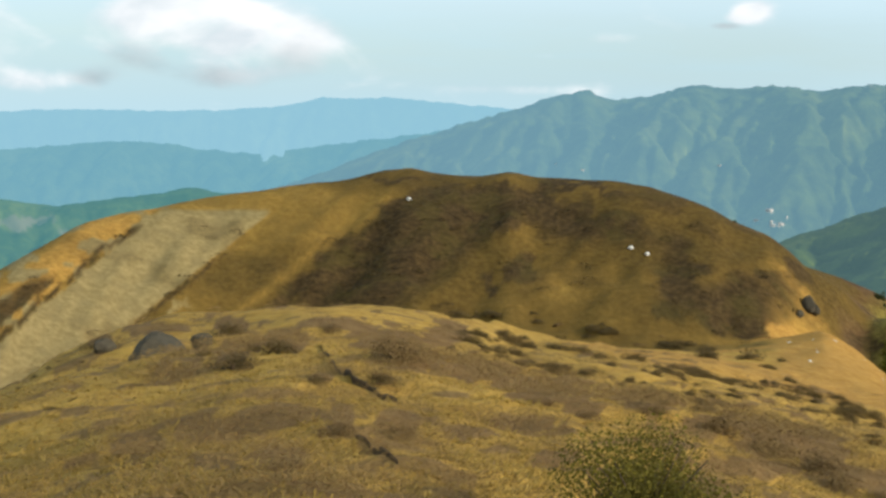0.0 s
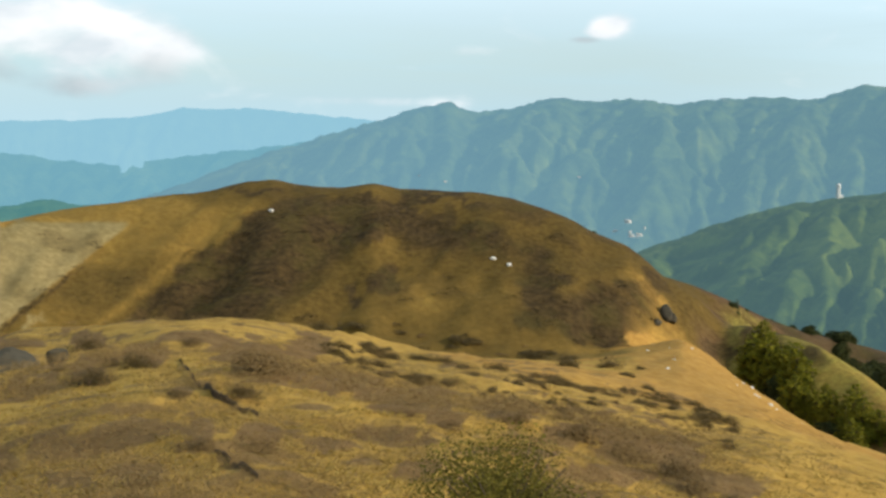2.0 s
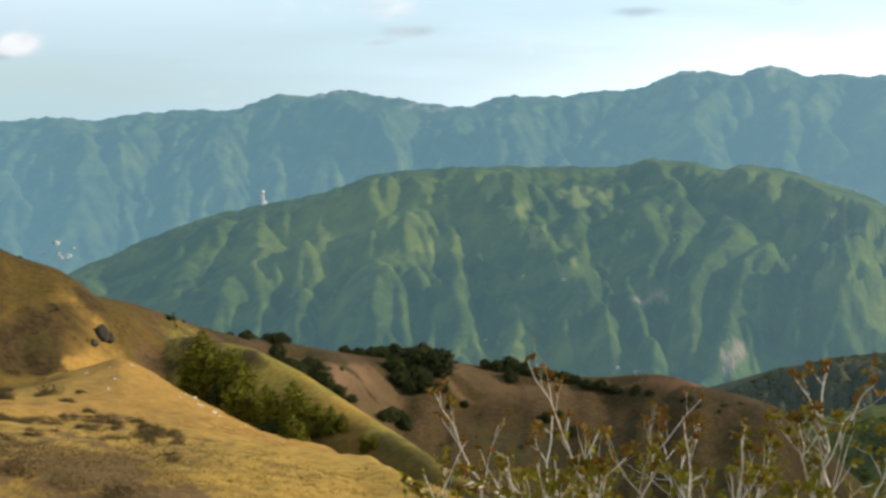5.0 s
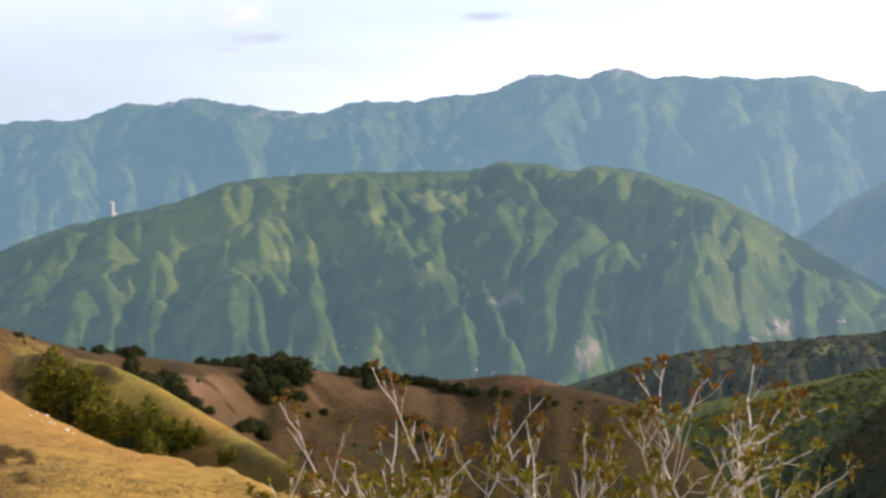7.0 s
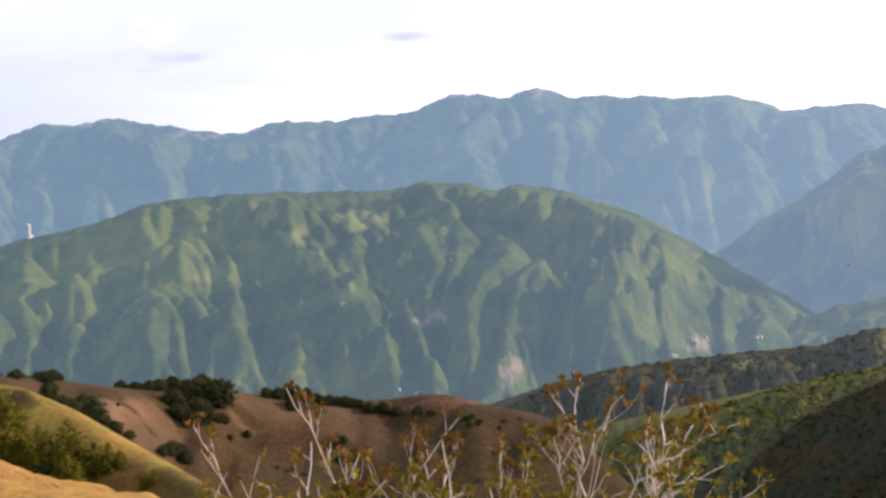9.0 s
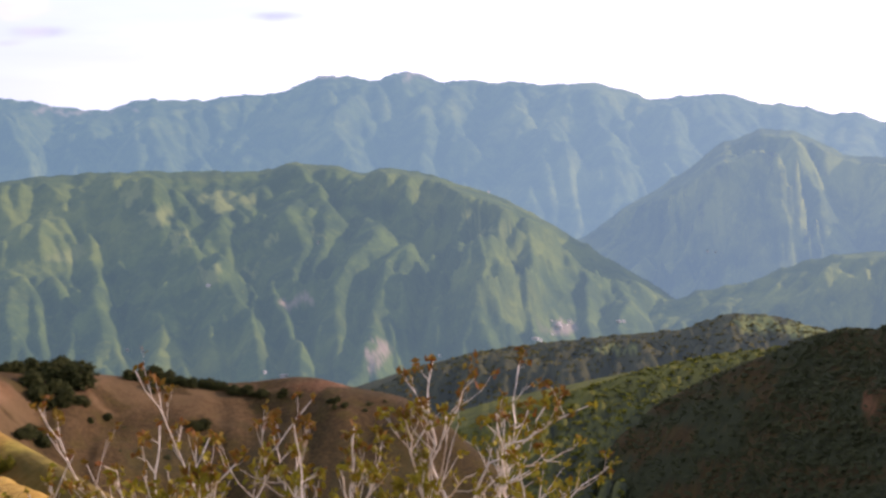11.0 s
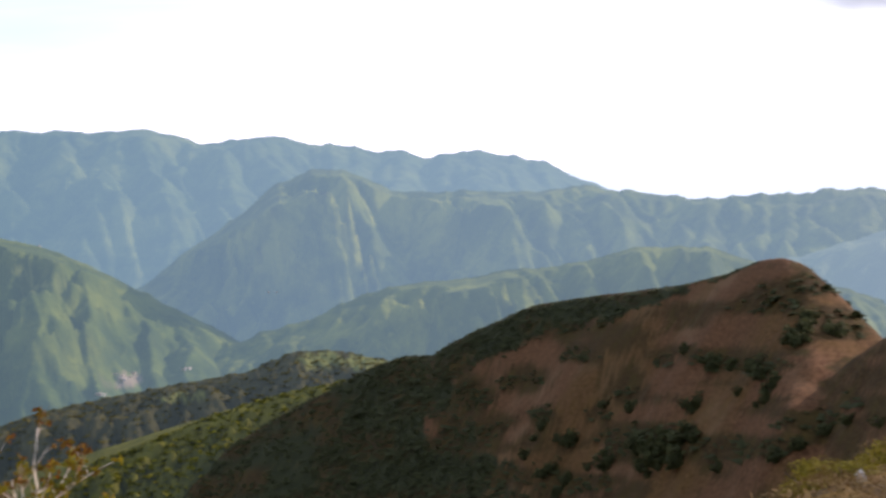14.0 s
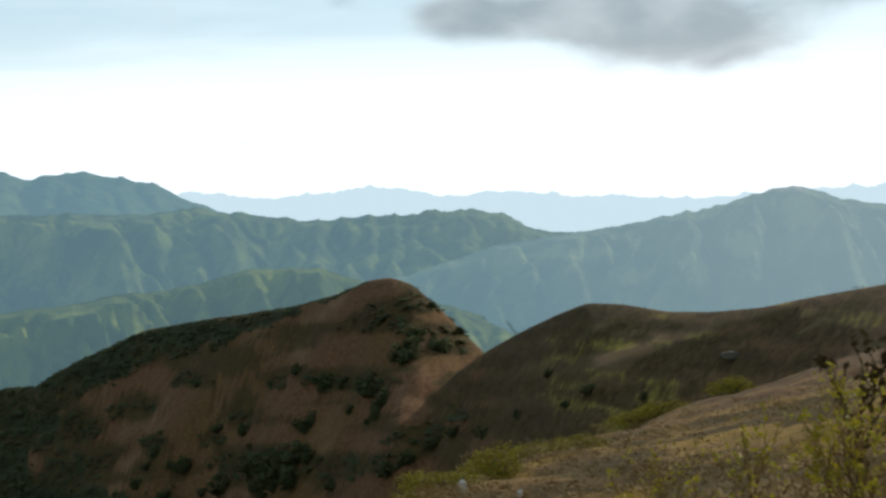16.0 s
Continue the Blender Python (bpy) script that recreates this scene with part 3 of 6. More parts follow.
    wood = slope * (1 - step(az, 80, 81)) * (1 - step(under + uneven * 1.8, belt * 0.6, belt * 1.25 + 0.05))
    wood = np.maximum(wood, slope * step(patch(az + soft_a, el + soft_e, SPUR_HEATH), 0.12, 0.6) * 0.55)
    # The low end's dark woods stand in for the shade cast on the hill.
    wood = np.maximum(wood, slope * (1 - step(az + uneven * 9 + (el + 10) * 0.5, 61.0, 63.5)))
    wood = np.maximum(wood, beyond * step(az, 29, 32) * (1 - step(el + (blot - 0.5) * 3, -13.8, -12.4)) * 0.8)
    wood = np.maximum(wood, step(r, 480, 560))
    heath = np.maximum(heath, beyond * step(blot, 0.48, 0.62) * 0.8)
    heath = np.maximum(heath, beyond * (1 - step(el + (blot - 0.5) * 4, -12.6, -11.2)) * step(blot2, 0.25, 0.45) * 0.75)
    heath = np.maximum(heath, step(az, 80, 84) * step(r, 70, 100) * step(fbm(az / 2.5 + 3, el / 0.35 + az / 5, 4), 0.46, 0.60) * 0.75)
    heath = np.maximum(heath, step(az, 66, 72) * (1 - step(r, 50, 80)) * step(fbm(X / 2.2 + 5, Y / 2.2, 4), 0.40, 0.58) * 0.75)
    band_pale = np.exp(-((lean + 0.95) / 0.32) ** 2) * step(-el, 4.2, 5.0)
    # Turf darkens the knoll in place of a cloud's shadow, less on sunlit spots.
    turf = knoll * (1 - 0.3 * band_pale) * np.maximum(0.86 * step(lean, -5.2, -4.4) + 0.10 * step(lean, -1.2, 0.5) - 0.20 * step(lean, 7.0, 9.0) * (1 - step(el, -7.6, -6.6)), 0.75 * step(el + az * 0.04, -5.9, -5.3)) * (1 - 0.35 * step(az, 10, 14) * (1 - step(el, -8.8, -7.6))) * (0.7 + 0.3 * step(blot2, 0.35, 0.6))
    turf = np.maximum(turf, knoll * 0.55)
    turf = np.maximum(turf, front * near * step(fbm(X / 9 + 70, Y / 9, 4), 0.45, 0.65) * 0.25)
    turf = np.maximum(turf, step(az, 55, 60) * 0.9 * step(r, 4, 9) * (0.55 + 0.45 * step(r, 45, 80)))
    turf = np.maximum(turf, beyond)
    turf = np.maximum(turf, step(az, 12.5, 14) * (1 - step(az, 20, 24)) * step(r, 168, 178))
    # the lit side of the gully, free of painted shade: ochre earth, then yellow-green moss
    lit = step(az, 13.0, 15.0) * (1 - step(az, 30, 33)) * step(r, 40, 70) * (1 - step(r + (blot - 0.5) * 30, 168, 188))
    dun_and_shade, russet, heath, turf = dun_and_shade * (1 - lit), russet * (1 - lit), heath * (1 - 0.75 * lit), turf * (1 - 0.8 * lit)
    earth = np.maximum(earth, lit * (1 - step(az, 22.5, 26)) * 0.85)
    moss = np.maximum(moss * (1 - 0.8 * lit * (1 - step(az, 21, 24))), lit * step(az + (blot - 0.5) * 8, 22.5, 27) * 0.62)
    # olive grass between the trees on the far side of the gully
    grassy = step(az, 16.5, 18.5) * (1 - step(az, 26, 29)) * step(r, 150, 172) * (1 - step(r + (blot - 0.5) * 20, 205, 222))
    dun_and_shade, russet, earth = dun_and_shade * (1 - 0.8 * grassy), russet * (1 - 0.7 * grassy), earth * (1 - 0.7 * grassy)
    moss = np.maximum(moss, grassy * 0.55)
    heath = np.maximum(heath, beyond * (1 - grassy) * (1 - step(el + (blot - 0.5) * 2.5, -13.4, -12.2)) * 0.6)
    return dict(turf=turf, heath=heath, scree=scree, earth=earth, russet=russet, moss=moss, wood=wood, brush=brush, dun_and_shade=dun_and_shade)


def build_ground():
    az = np.concatenate([np.arange(-23, 102, 0.18), np.arange(104, 336, 2.0)])
    r = np.concatenate([[0.02], np.geomspace(0.5, 8, 40, endpoint=False), np.geomspace(8, 120, 150, endpoint=False), np.arange(120, 300, 1.25), np.geomspace(300, 560, 80, endpoint=False), np.geomspace(560, 4950, 30)])
    R, A = np.meshgrid(r, az, indexing="ij")
    X, Y = polar(A, R)
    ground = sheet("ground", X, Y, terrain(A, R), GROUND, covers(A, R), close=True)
    return tagged(ground, "dry grassy mountain ridge with brown heath and ochre earth", "ground", kind="structure")


build_ground()

# ---- the mountains across the valley: azimuth and elevation of each crest ----
def carved(Z, along, across, rounds=26, bite=0.05, soften=0.10):
    """How deep running water has cut each place of a slope whose rows run downhill."""
    start, Z = Z, Z.copy()
    n, m = Z.shape
    cols = np.arange(m)
    reach = np.array([np.hypot(along, across), along, np.hypot(along, across)])
    for _ in range(rounds):
        water = np.ones((n, m))
        goal = np.zeros((n, m), dtype=int)
        for i in range(n - 1):
            below = np.pad(Z[i + 1], 1, mode="edge")
            drop = (Z[i] - np.stack([below[:-2], below[1:-1], below[2:]])) / reach[:, None]
            goal[i] = np.clip(cols + drop.argmax(0) - 1, 0, m - 1)
            water[i + 1] += np.bincount(goal[i], water[i], m)
        cut = bite * np.sqrt(water)
        for i in range(n - 2, -1, -1):
            low = np.minimum(Z[i + 1, goal[i]], Z[i])
            Z[i] = (Z[i] + cut[i] * low) / (1 + cut[i])
        P = np.pad(Z, 1, mode="edge")
        Z = Z + soften * (P[:-2, 1:-1] + P[2:, 1:-1] + P[1:-1, :-2] + P[1:-1, 2:] - 4 * Z)
    return start - Z


def mountain(name, label, table, distance, depth, foot, material, spurs, seed, step_az=0.1, rows=110, swing=0.0, fields=(), bare=(), meadows=(), canopy=0.0, ribs=(), bold=1.0, jag=0.16, relief=0.30, lumps=0.42):
    """A mountain with a crest line, great spurs, and ravines that water has cut between them. Returns a function that finds a place on it."""
    t = np.array(table, dtype=float)
    az = np.arange(t[0, 0], t[-1, 0], step_az)
    s = np.concatenate([np.linspace(-0.25, 0, 12, endpoint=False), np.linspace(0, 1, rows) ** 1.15])
    S, A = np.meshgrid(s, az, indexing="ij")
    E = smooth_interp(A, t[:, 0], t[:, 1], 0.16) + (ridged(A * 0.9 + seed, A * 0 + seed, 4, 0.6) - 0.72) * jag
    rc = distance * (1 + swing * (fbm(A / 9 + seed, A * 0 + seed, 2) - 0.5))
    R = rc - S * depth
    zc = lift(E, rc)
    down = np.clip(S, 0, 1)
    arc = np.radians(A) * distance
    fall = zc - foot
    Z = zc - fall * (0.80 * down + 0.20 * down ** 2)
    body = step(down, 0.0, 0.10)
    # the great spurs: a line of azimuths and elevations down the slope, half width in degrees, height in metres
    seen = np.degrees(np.arctan2(Z - EYE, R))
    for course, wide, high in ribs:
        c = np.array(course[::-1])
        mid = np.interp(seen, c[:, 1], c[:, 0]) + (fbm(A / 1.1 + seed, seen / 0.6, 4, 0.6) - 0.5) * wide * 1.7
        reach = step(seen, c[0, 1] - 2.0, c[0, 1] + 0.3) * (1 - step(seen, c[-1, 1] - 0.2, c[-1, 1] + 0.4))
        tent = np.clip(1 - np.abs(A - mid) / np.where(A < mid, wide * 1.2, wide * 0.9), 0, 1)
        Z = Z + bold * high * (0.75 * tent ** 1.15 + 0.25 * step(tent, 0, 1)) * reach * step(down, 0.0, 0.14)
    # ravines
    loose = Z[12:] + body[12:] * ((fbm(arc[12:] / (spurs * 0.9) + seed, S[12:] * depth / (spurs * 0.8) + seed, 6, 0.60) - 0.5) * spurs * lumps)
    cut = carved(loose, depth / rows, np.radians(step_az) * distance)
    cut = cut - np.median(cut, axis=1, keepdims=True)
    cut = cut / np.percentile(cut, 96)
    deep = relief * spurs
    Z[12:] = loose - body[12:] * deep * np.tanh(cut)
    Z = Z + (fbm(arc / (distance * 0.006), S * 60 + seed, 3) - 0.5) * distance * 0.0012
    cap, k = lift(E - down * 1.3, R), distance * 0.0006
    Z = np.where(S > 0, cap - k * np.logaddexp(0, (cap - Z) / k), Z)
    if canopy:
        X0, Y0 = polar(A, R)
        Z = Z + np.clip(down / 0.05, 0.3, 1) * (np.abs(2 * value_noise(X0 / canopy, Y0 / canopy) - 1) + 0.5 * np.abs(2 * value_noise(X0 / canopy * 2.1 + 9, Y0 / canopy * 2.1) - 1) - 0.7) * canopy * 1.1
    Z = np.where(S < 0, zc + S * fall * 0.9, Z)
    el = np.degrees(np.arctan2(Z - EYE, R))
    jig_a, jig_e = (fbm(A * 2, el * 2, 4, 0.6) - 0.5) * 1.5, (fbm(A * 2 + 9, el * 2, 4, 0.6) - 0.5) * 0.9
    rag = lambda places, low=0.35, high=0.65: step(patch(A + jig_a, el + jig_e, places), low, high) if places else np.zeros_like(A)
    X, Y = polar(A, R)
    ob = tagged(sheet(name, X, Y, Z, material, dict(field_and_sun=rag(fields) * 0.8, bare=rag(bare), meadow=rag(meadows, 0.2, 0.8))), label, "mountain", kind="structure")

    def find(a, e):
        col = int(np.argmin(np.abs(az - a)))
        row = 12 + int(np.argmin(np.abs(el[12:, col] - e)))
        return Vector((X[row, col], Y[row, col], Z[row, col]))
    find.grid = X[12:], Y[12:], Z[12:]
    return find


HAZE_NEAR, HAZE_FAR, HAZE_PALE = (0.165, 0.300, 0.355), (0.235, 0.450, 0.560), (1.0, 1.22, 1.30)
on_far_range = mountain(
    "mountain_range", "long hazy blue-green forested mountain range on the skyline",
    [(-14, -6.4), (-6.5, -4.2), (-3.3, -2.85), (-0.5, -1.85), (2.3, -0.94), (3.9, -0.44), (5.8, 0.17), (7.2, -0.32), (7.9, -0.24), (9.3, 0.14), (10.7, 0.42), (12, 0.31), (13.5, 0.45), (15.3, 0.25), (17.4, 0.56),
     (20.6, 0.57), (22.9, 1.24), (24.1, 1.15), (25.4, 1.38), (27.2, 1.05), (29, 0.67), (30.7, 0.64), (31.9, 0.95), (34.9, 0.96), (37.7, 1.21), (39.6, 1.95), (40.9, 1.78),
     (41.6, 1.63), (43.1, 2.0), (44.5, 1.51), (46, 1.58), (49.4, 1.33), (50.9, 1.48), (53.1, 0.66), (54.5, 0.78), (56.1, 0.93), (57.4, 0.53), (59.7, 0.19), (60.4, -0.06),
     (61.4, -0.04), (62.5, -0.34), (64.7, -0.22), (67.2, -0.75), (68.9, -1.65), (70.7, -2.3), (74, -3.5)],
    4300, 1300, -360, mountain_material("far_range", HAZE_FAR, 0.54, west=0.16), 200, 3.0, rows=120, bold=0.85, jag=0.30, relief=0.14, bare=[(24.0, 1.15, 1.6, 0.12), (30.0, 0.62, 2.0, 0.10), (39.6, 1.85, 1.2, 0.14), (43.1, 1.9, 1.0, 0.14), (17.0, 0.5, 1.0, 0.08)],
    ribs=[([(25.1, 1.4), (24.5, 0.3), (25.6, -0.8), (27.0, -1.5)], 1.4, 75),
           ([(27.8, 0.7), (27.6, -0.6), (27.7, -1.8)], 1.0, 45),
           ([(37.5, 1.1), (35.0, 0.2), (33.1, -0.7), (32.3, -2.0)], 1.8, 70),
           ([(31.1, 0.9), (30.3, -0.5), (29.8, -1.6)], 1.2, 40),
           ([(43.0, 1.9), (41.1, 0.5), (40.2, -0.9), (40.4, -2.1)], 1.6, 70),
           ([(44.9, 1.4), (44.7, -0.2), (43.9, -1.9)], 1.2, 50),
           ([(47.0, 1.4), (47.3, 0.2), (48.5, -1.2), (49.4, -2.7)], 1.6, 75),
           ([(51.0, 1.3), (50.6, -0.1), (51.7, -1.3), (51.5, -2.7)], 1.5, 70),
           ([(56.1, 0.8), (54.7, -0.4), (54.0, -1.6)], 1.4, 55),
           ([(49.6, 1.3), (49.3, 0.1), (49.6, -1.3)], 1.0, 40),
           ([(10.8, 0.5), (9.4, -1.1), (8.4, -2.9)], 1.8, 70),
           ([(5.5, 0.2), (4.2, -0.8), (2.6, -2.2)], 1.6, 55),
           ([(17.4, 0.6), (16.0, -1.3), (14.5, -3.2)], 1.8, 55),
           ([(25.4, 1.3), (25.9, -0.5), (27.3, -1.7)], 1.5, 60),
           ([(53.1, 0.6), (53.8, -0.6), (55.0, -1.8)], 1.1, 40),
           ([(13.8, 0.2), (14.8, -1.3), (16.0, -2.9)], 1.3, 40),
           ([(20.6, 0.5), (20.2, -1.0), (20.6, -2.5)], 1.3, 45)])
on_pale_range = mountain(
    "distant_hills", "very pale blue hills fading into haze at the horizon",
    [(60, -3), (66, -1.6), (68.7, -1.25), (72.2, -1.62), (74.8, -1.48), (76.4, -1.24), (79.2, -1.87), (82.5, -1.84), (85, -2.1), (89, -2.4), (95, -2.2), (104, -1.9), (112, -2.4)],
    4750, 700, -420, mountain_material("pale_range", HAZE_PALE, 0.90), 260, 8.0, rows=60, relief=0.06, jag=0.34)
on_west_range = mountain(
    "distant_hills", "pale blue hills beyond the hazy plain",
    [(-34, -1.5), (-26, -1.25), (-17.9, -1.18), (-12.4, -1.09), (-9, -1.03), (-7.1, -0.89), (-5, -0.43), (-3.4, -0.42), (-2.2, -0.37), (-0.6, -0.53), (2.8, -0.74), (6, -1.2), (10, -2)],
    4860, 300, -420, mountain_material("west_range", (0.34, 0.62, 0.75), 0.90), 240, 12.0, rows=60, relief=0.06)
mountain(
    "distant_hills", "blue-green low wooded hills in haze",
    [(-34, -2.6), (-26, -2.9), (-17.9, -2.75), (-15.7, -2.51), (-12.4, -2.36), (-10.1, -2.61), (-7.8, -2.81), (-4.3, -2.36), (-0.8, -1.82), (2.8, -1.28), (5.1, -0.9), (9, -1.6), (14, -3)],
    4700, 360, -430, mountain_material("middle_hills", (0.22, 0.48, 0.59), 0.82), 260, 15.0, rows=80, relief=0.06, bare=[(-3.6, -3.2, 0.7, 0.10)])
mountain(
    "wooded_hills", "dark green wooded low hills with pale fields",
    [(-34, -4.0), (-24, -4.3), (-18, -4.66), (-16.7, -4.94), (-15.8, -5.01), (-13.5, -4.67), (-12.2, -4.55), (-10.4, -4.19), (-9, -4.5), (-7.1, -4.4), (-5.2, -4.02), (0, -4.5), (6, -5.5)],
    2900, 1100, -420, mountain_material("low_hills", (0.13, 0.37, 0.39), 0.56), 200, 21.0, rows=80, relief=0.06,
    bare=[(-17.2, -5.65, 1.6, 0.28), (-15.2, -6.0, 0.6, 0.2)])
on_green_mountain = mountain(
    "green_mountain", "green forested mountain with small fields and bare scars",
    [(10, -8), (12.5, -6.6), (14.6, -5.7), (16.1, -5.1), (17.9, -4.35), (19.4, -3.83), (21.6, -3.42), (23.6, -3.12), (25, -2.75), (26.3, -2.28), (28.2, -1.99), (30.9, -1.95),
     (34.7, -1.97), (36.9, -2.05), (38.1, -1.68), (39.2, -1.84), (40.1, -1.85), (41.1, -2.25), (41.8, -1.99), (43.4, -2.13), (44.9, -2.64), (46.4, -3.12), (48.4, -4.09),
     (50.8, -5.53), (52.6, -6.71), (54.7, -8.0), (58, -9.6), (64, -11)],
    2300, 1250, -400, mountain_material("green_slope", HAZE_NEAR, 0.35, greens=((0.040, 0.066, 0.018), (0.092, 0.130, 0.025), (0.180, 0.205, 0.036))), 150, 27.0, rows=170, swing=0.03, bold=0.75, relief=0.12, lumps=0.50,
    ribs=[([(38.5, -1.5), (39.0, -2.7), (39.5, -3.7)], 0.7, 26),
           ([(40.7, -2.0), (40.9, -2.6), (41.0, -3.1)], 0.6, 22),
           ([(41.9, -2.2), (43.4, -3.6), (45.6, -4.4), (46.9, -5.8), (46.8, -7.7), (45.9, -9.3)], 2.6, 105),
           ([(45.7, -4.6), (48.0, -6.1), (51.0, -7.3), (53.0, -8.4)], 1.3, 45),
           ([(43.0, -6.2), (42.5, -7.1), (41.8, -8.5), (41.4, -9.9)], 1.2, 40),
           ([(31.4, -2.2), (32.6, -4.1), (33.6, -5.3), (34.7, -6.6), (35.8, -8.5), (36.9, -10.5)], 1.6, 42),
           ([(42.2, -5.0), (41.0, -6.6), (40.1, -8.2)], 1.1, 32),
           ([(34.7, -7.3), (34.3, -8.7), (35.0, -10.4)], 0.8, 18),
           ([(37.1, -7.4), (37.7, -8.8), (38.4, -10.5)], 1.0, 22),
           ([(27.6, -2.9), (26.8, -5.5), (26.4, -7.8)], 2.0, 14),
           ([(22.5, -3.4), (21.7, -5.6), (21.9, -7.9)], 1.0, 16),
           ([(24.4, -3.9), (23.8, -6.2), (23.2, -8.4)], 1.0, 15),
           ([(30.0, -7.0), (30.4, -8.2), (30.1, -9.4)], 0.8, 15)],
    meadows=[(28.0, -4.2, 4.5, 2.0), (23.0, -5.4, 3.0, 1.6), (48.5, -5.6, 2.4, 1.0), (31.2, -2.6, 2.0, 0.5)],
    fields=[(31.6, -2.9, 0.35, 0.4), (32.6, -3.9, 0.55, 0.45), (33.5, -5.0, 0.30, 0.45), (34.5, -6.3, 0.42, 0.55), (35.5, -3.3, 1.3, 0.35), (37.0, -5.0, 0.5, 0.12), (39.1, -4.8, 0.3, 0.22), (36.2, -6.3, 0.4, 0.2),
            (46.6, -4.8, 0.9, 0.18), (45.6, -4.2, 0.5, 0.15), (29.0, -5.2, 0.9, 0.3)],
    bare=[(41.5, -9.9, 0.34, 0.85), (42.1, -9.9, 0.25, 0.25), (38.1, -7.5, 0.7, 0.2), (49.4, -8.85, 0.8, 0.28)])
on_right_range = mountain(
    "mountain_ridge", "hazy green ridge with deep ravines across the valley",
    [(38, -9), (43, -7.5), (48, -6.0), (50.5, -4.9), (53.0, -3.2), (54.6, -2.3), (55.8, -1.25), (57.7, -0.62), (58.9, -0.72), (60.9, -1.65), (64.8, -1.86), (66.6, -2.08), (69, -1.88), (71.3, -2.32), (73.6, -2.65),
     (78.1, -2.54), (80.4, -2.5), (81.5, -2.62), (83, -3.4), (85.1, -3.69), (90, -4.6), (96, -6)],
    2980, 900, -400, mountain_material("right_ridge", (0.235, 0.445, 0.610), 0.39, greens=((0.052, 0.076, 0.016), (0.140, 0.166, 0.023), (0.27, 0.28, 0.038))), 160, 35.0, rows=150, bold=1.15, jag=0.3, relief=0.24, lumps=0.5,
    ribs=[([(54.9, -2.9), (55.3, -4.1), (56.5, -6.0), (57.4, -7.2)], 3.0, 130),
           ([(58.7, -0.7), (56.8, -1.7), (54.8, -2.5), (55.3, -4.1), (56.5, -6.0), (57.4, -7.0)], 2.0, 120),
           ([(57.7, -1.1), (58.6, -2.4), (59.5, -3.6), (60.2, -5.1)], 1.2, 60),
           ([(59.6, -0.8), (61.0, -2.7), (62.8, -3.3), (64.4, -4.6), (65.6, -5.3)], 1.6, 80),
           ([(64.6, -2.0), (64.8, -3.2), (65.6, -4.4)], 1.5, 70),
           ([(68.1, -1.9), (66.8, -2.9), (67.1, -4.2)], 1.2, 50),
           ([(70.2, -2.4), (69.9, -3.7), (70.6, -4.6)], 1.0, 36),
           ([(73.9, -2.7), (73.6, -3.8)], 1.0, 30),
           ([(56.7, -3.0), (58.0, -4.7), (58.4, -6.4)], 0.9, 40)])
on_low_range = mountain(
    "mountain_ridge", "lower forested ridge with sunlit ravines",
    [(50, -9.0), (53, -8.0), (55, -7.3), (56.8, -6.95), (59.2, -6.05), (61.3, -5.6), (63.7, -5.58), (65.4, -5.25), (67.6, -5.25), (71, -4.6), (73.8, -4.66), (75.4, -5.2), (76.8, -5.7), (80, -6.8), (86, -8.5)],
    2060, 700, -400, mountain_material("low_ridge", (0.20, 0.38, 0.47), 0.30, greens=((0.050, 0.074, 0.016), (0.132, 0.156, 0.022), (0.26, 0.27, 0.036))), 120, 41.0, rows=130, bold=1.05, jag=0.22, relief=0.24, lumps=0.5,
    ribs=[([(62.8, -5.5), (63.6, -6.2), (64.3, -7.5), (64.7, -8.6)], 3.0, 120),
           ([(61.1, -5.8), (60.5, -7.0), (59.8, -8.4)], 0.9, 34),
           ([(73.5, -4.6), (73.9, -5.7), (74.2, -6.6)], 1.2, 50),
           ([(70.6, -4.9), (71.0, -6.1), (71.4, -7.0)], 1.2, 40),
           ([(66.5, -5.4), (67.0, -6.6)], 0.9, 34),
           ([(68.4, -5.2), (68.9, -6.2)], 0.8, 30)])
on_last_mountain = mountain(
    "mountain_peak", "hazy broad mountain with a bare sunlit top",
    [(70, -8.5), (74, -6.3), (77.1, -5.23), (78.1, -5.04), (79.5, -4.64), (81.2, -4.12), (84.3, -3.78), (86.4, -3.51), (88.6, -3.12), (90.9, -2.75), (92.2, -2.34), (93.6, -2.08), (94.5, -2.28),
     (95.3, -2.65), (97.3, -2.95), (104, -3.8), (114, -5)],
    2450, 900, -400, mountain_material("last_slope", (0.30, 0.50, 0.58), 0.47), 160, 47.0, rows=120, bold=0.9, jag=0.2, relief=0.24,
    ribs=[([(93.6, -2.3), (94.7, -3.6), (95.7, -5.0)], 1.6, 75),
           ([(88.5, -3.2), (89.4, -4.8), (89.8, -6.4)], 1.3, 50),
           ([(84.3, -3.9), (84.5, -5.1), (84.7, -6.3)], 1.2, 45),
           ([(91.1, -2.9), (92.0, -4.4), (92.1, -6.0)], 1.3, 50),
           ([(81.2, -4.2), (82.4, -5.2), (83.3, -6.2)], 1.0, 36)],
    # a band of fields, and patches coloured to stand in for sunlit faces
    fields=[(84.5, -4.5, 2.4, 0.28), (94.0, -3.2, 1.0, 0.8), (89.6, -5.3, 0.5, 0.8), (87.0, -5.6, 1.0, 0.25), (91.5, -4.4, 0.8, 0.5)], bare=[(93.2, -2.3, 1.0, 0.2)])
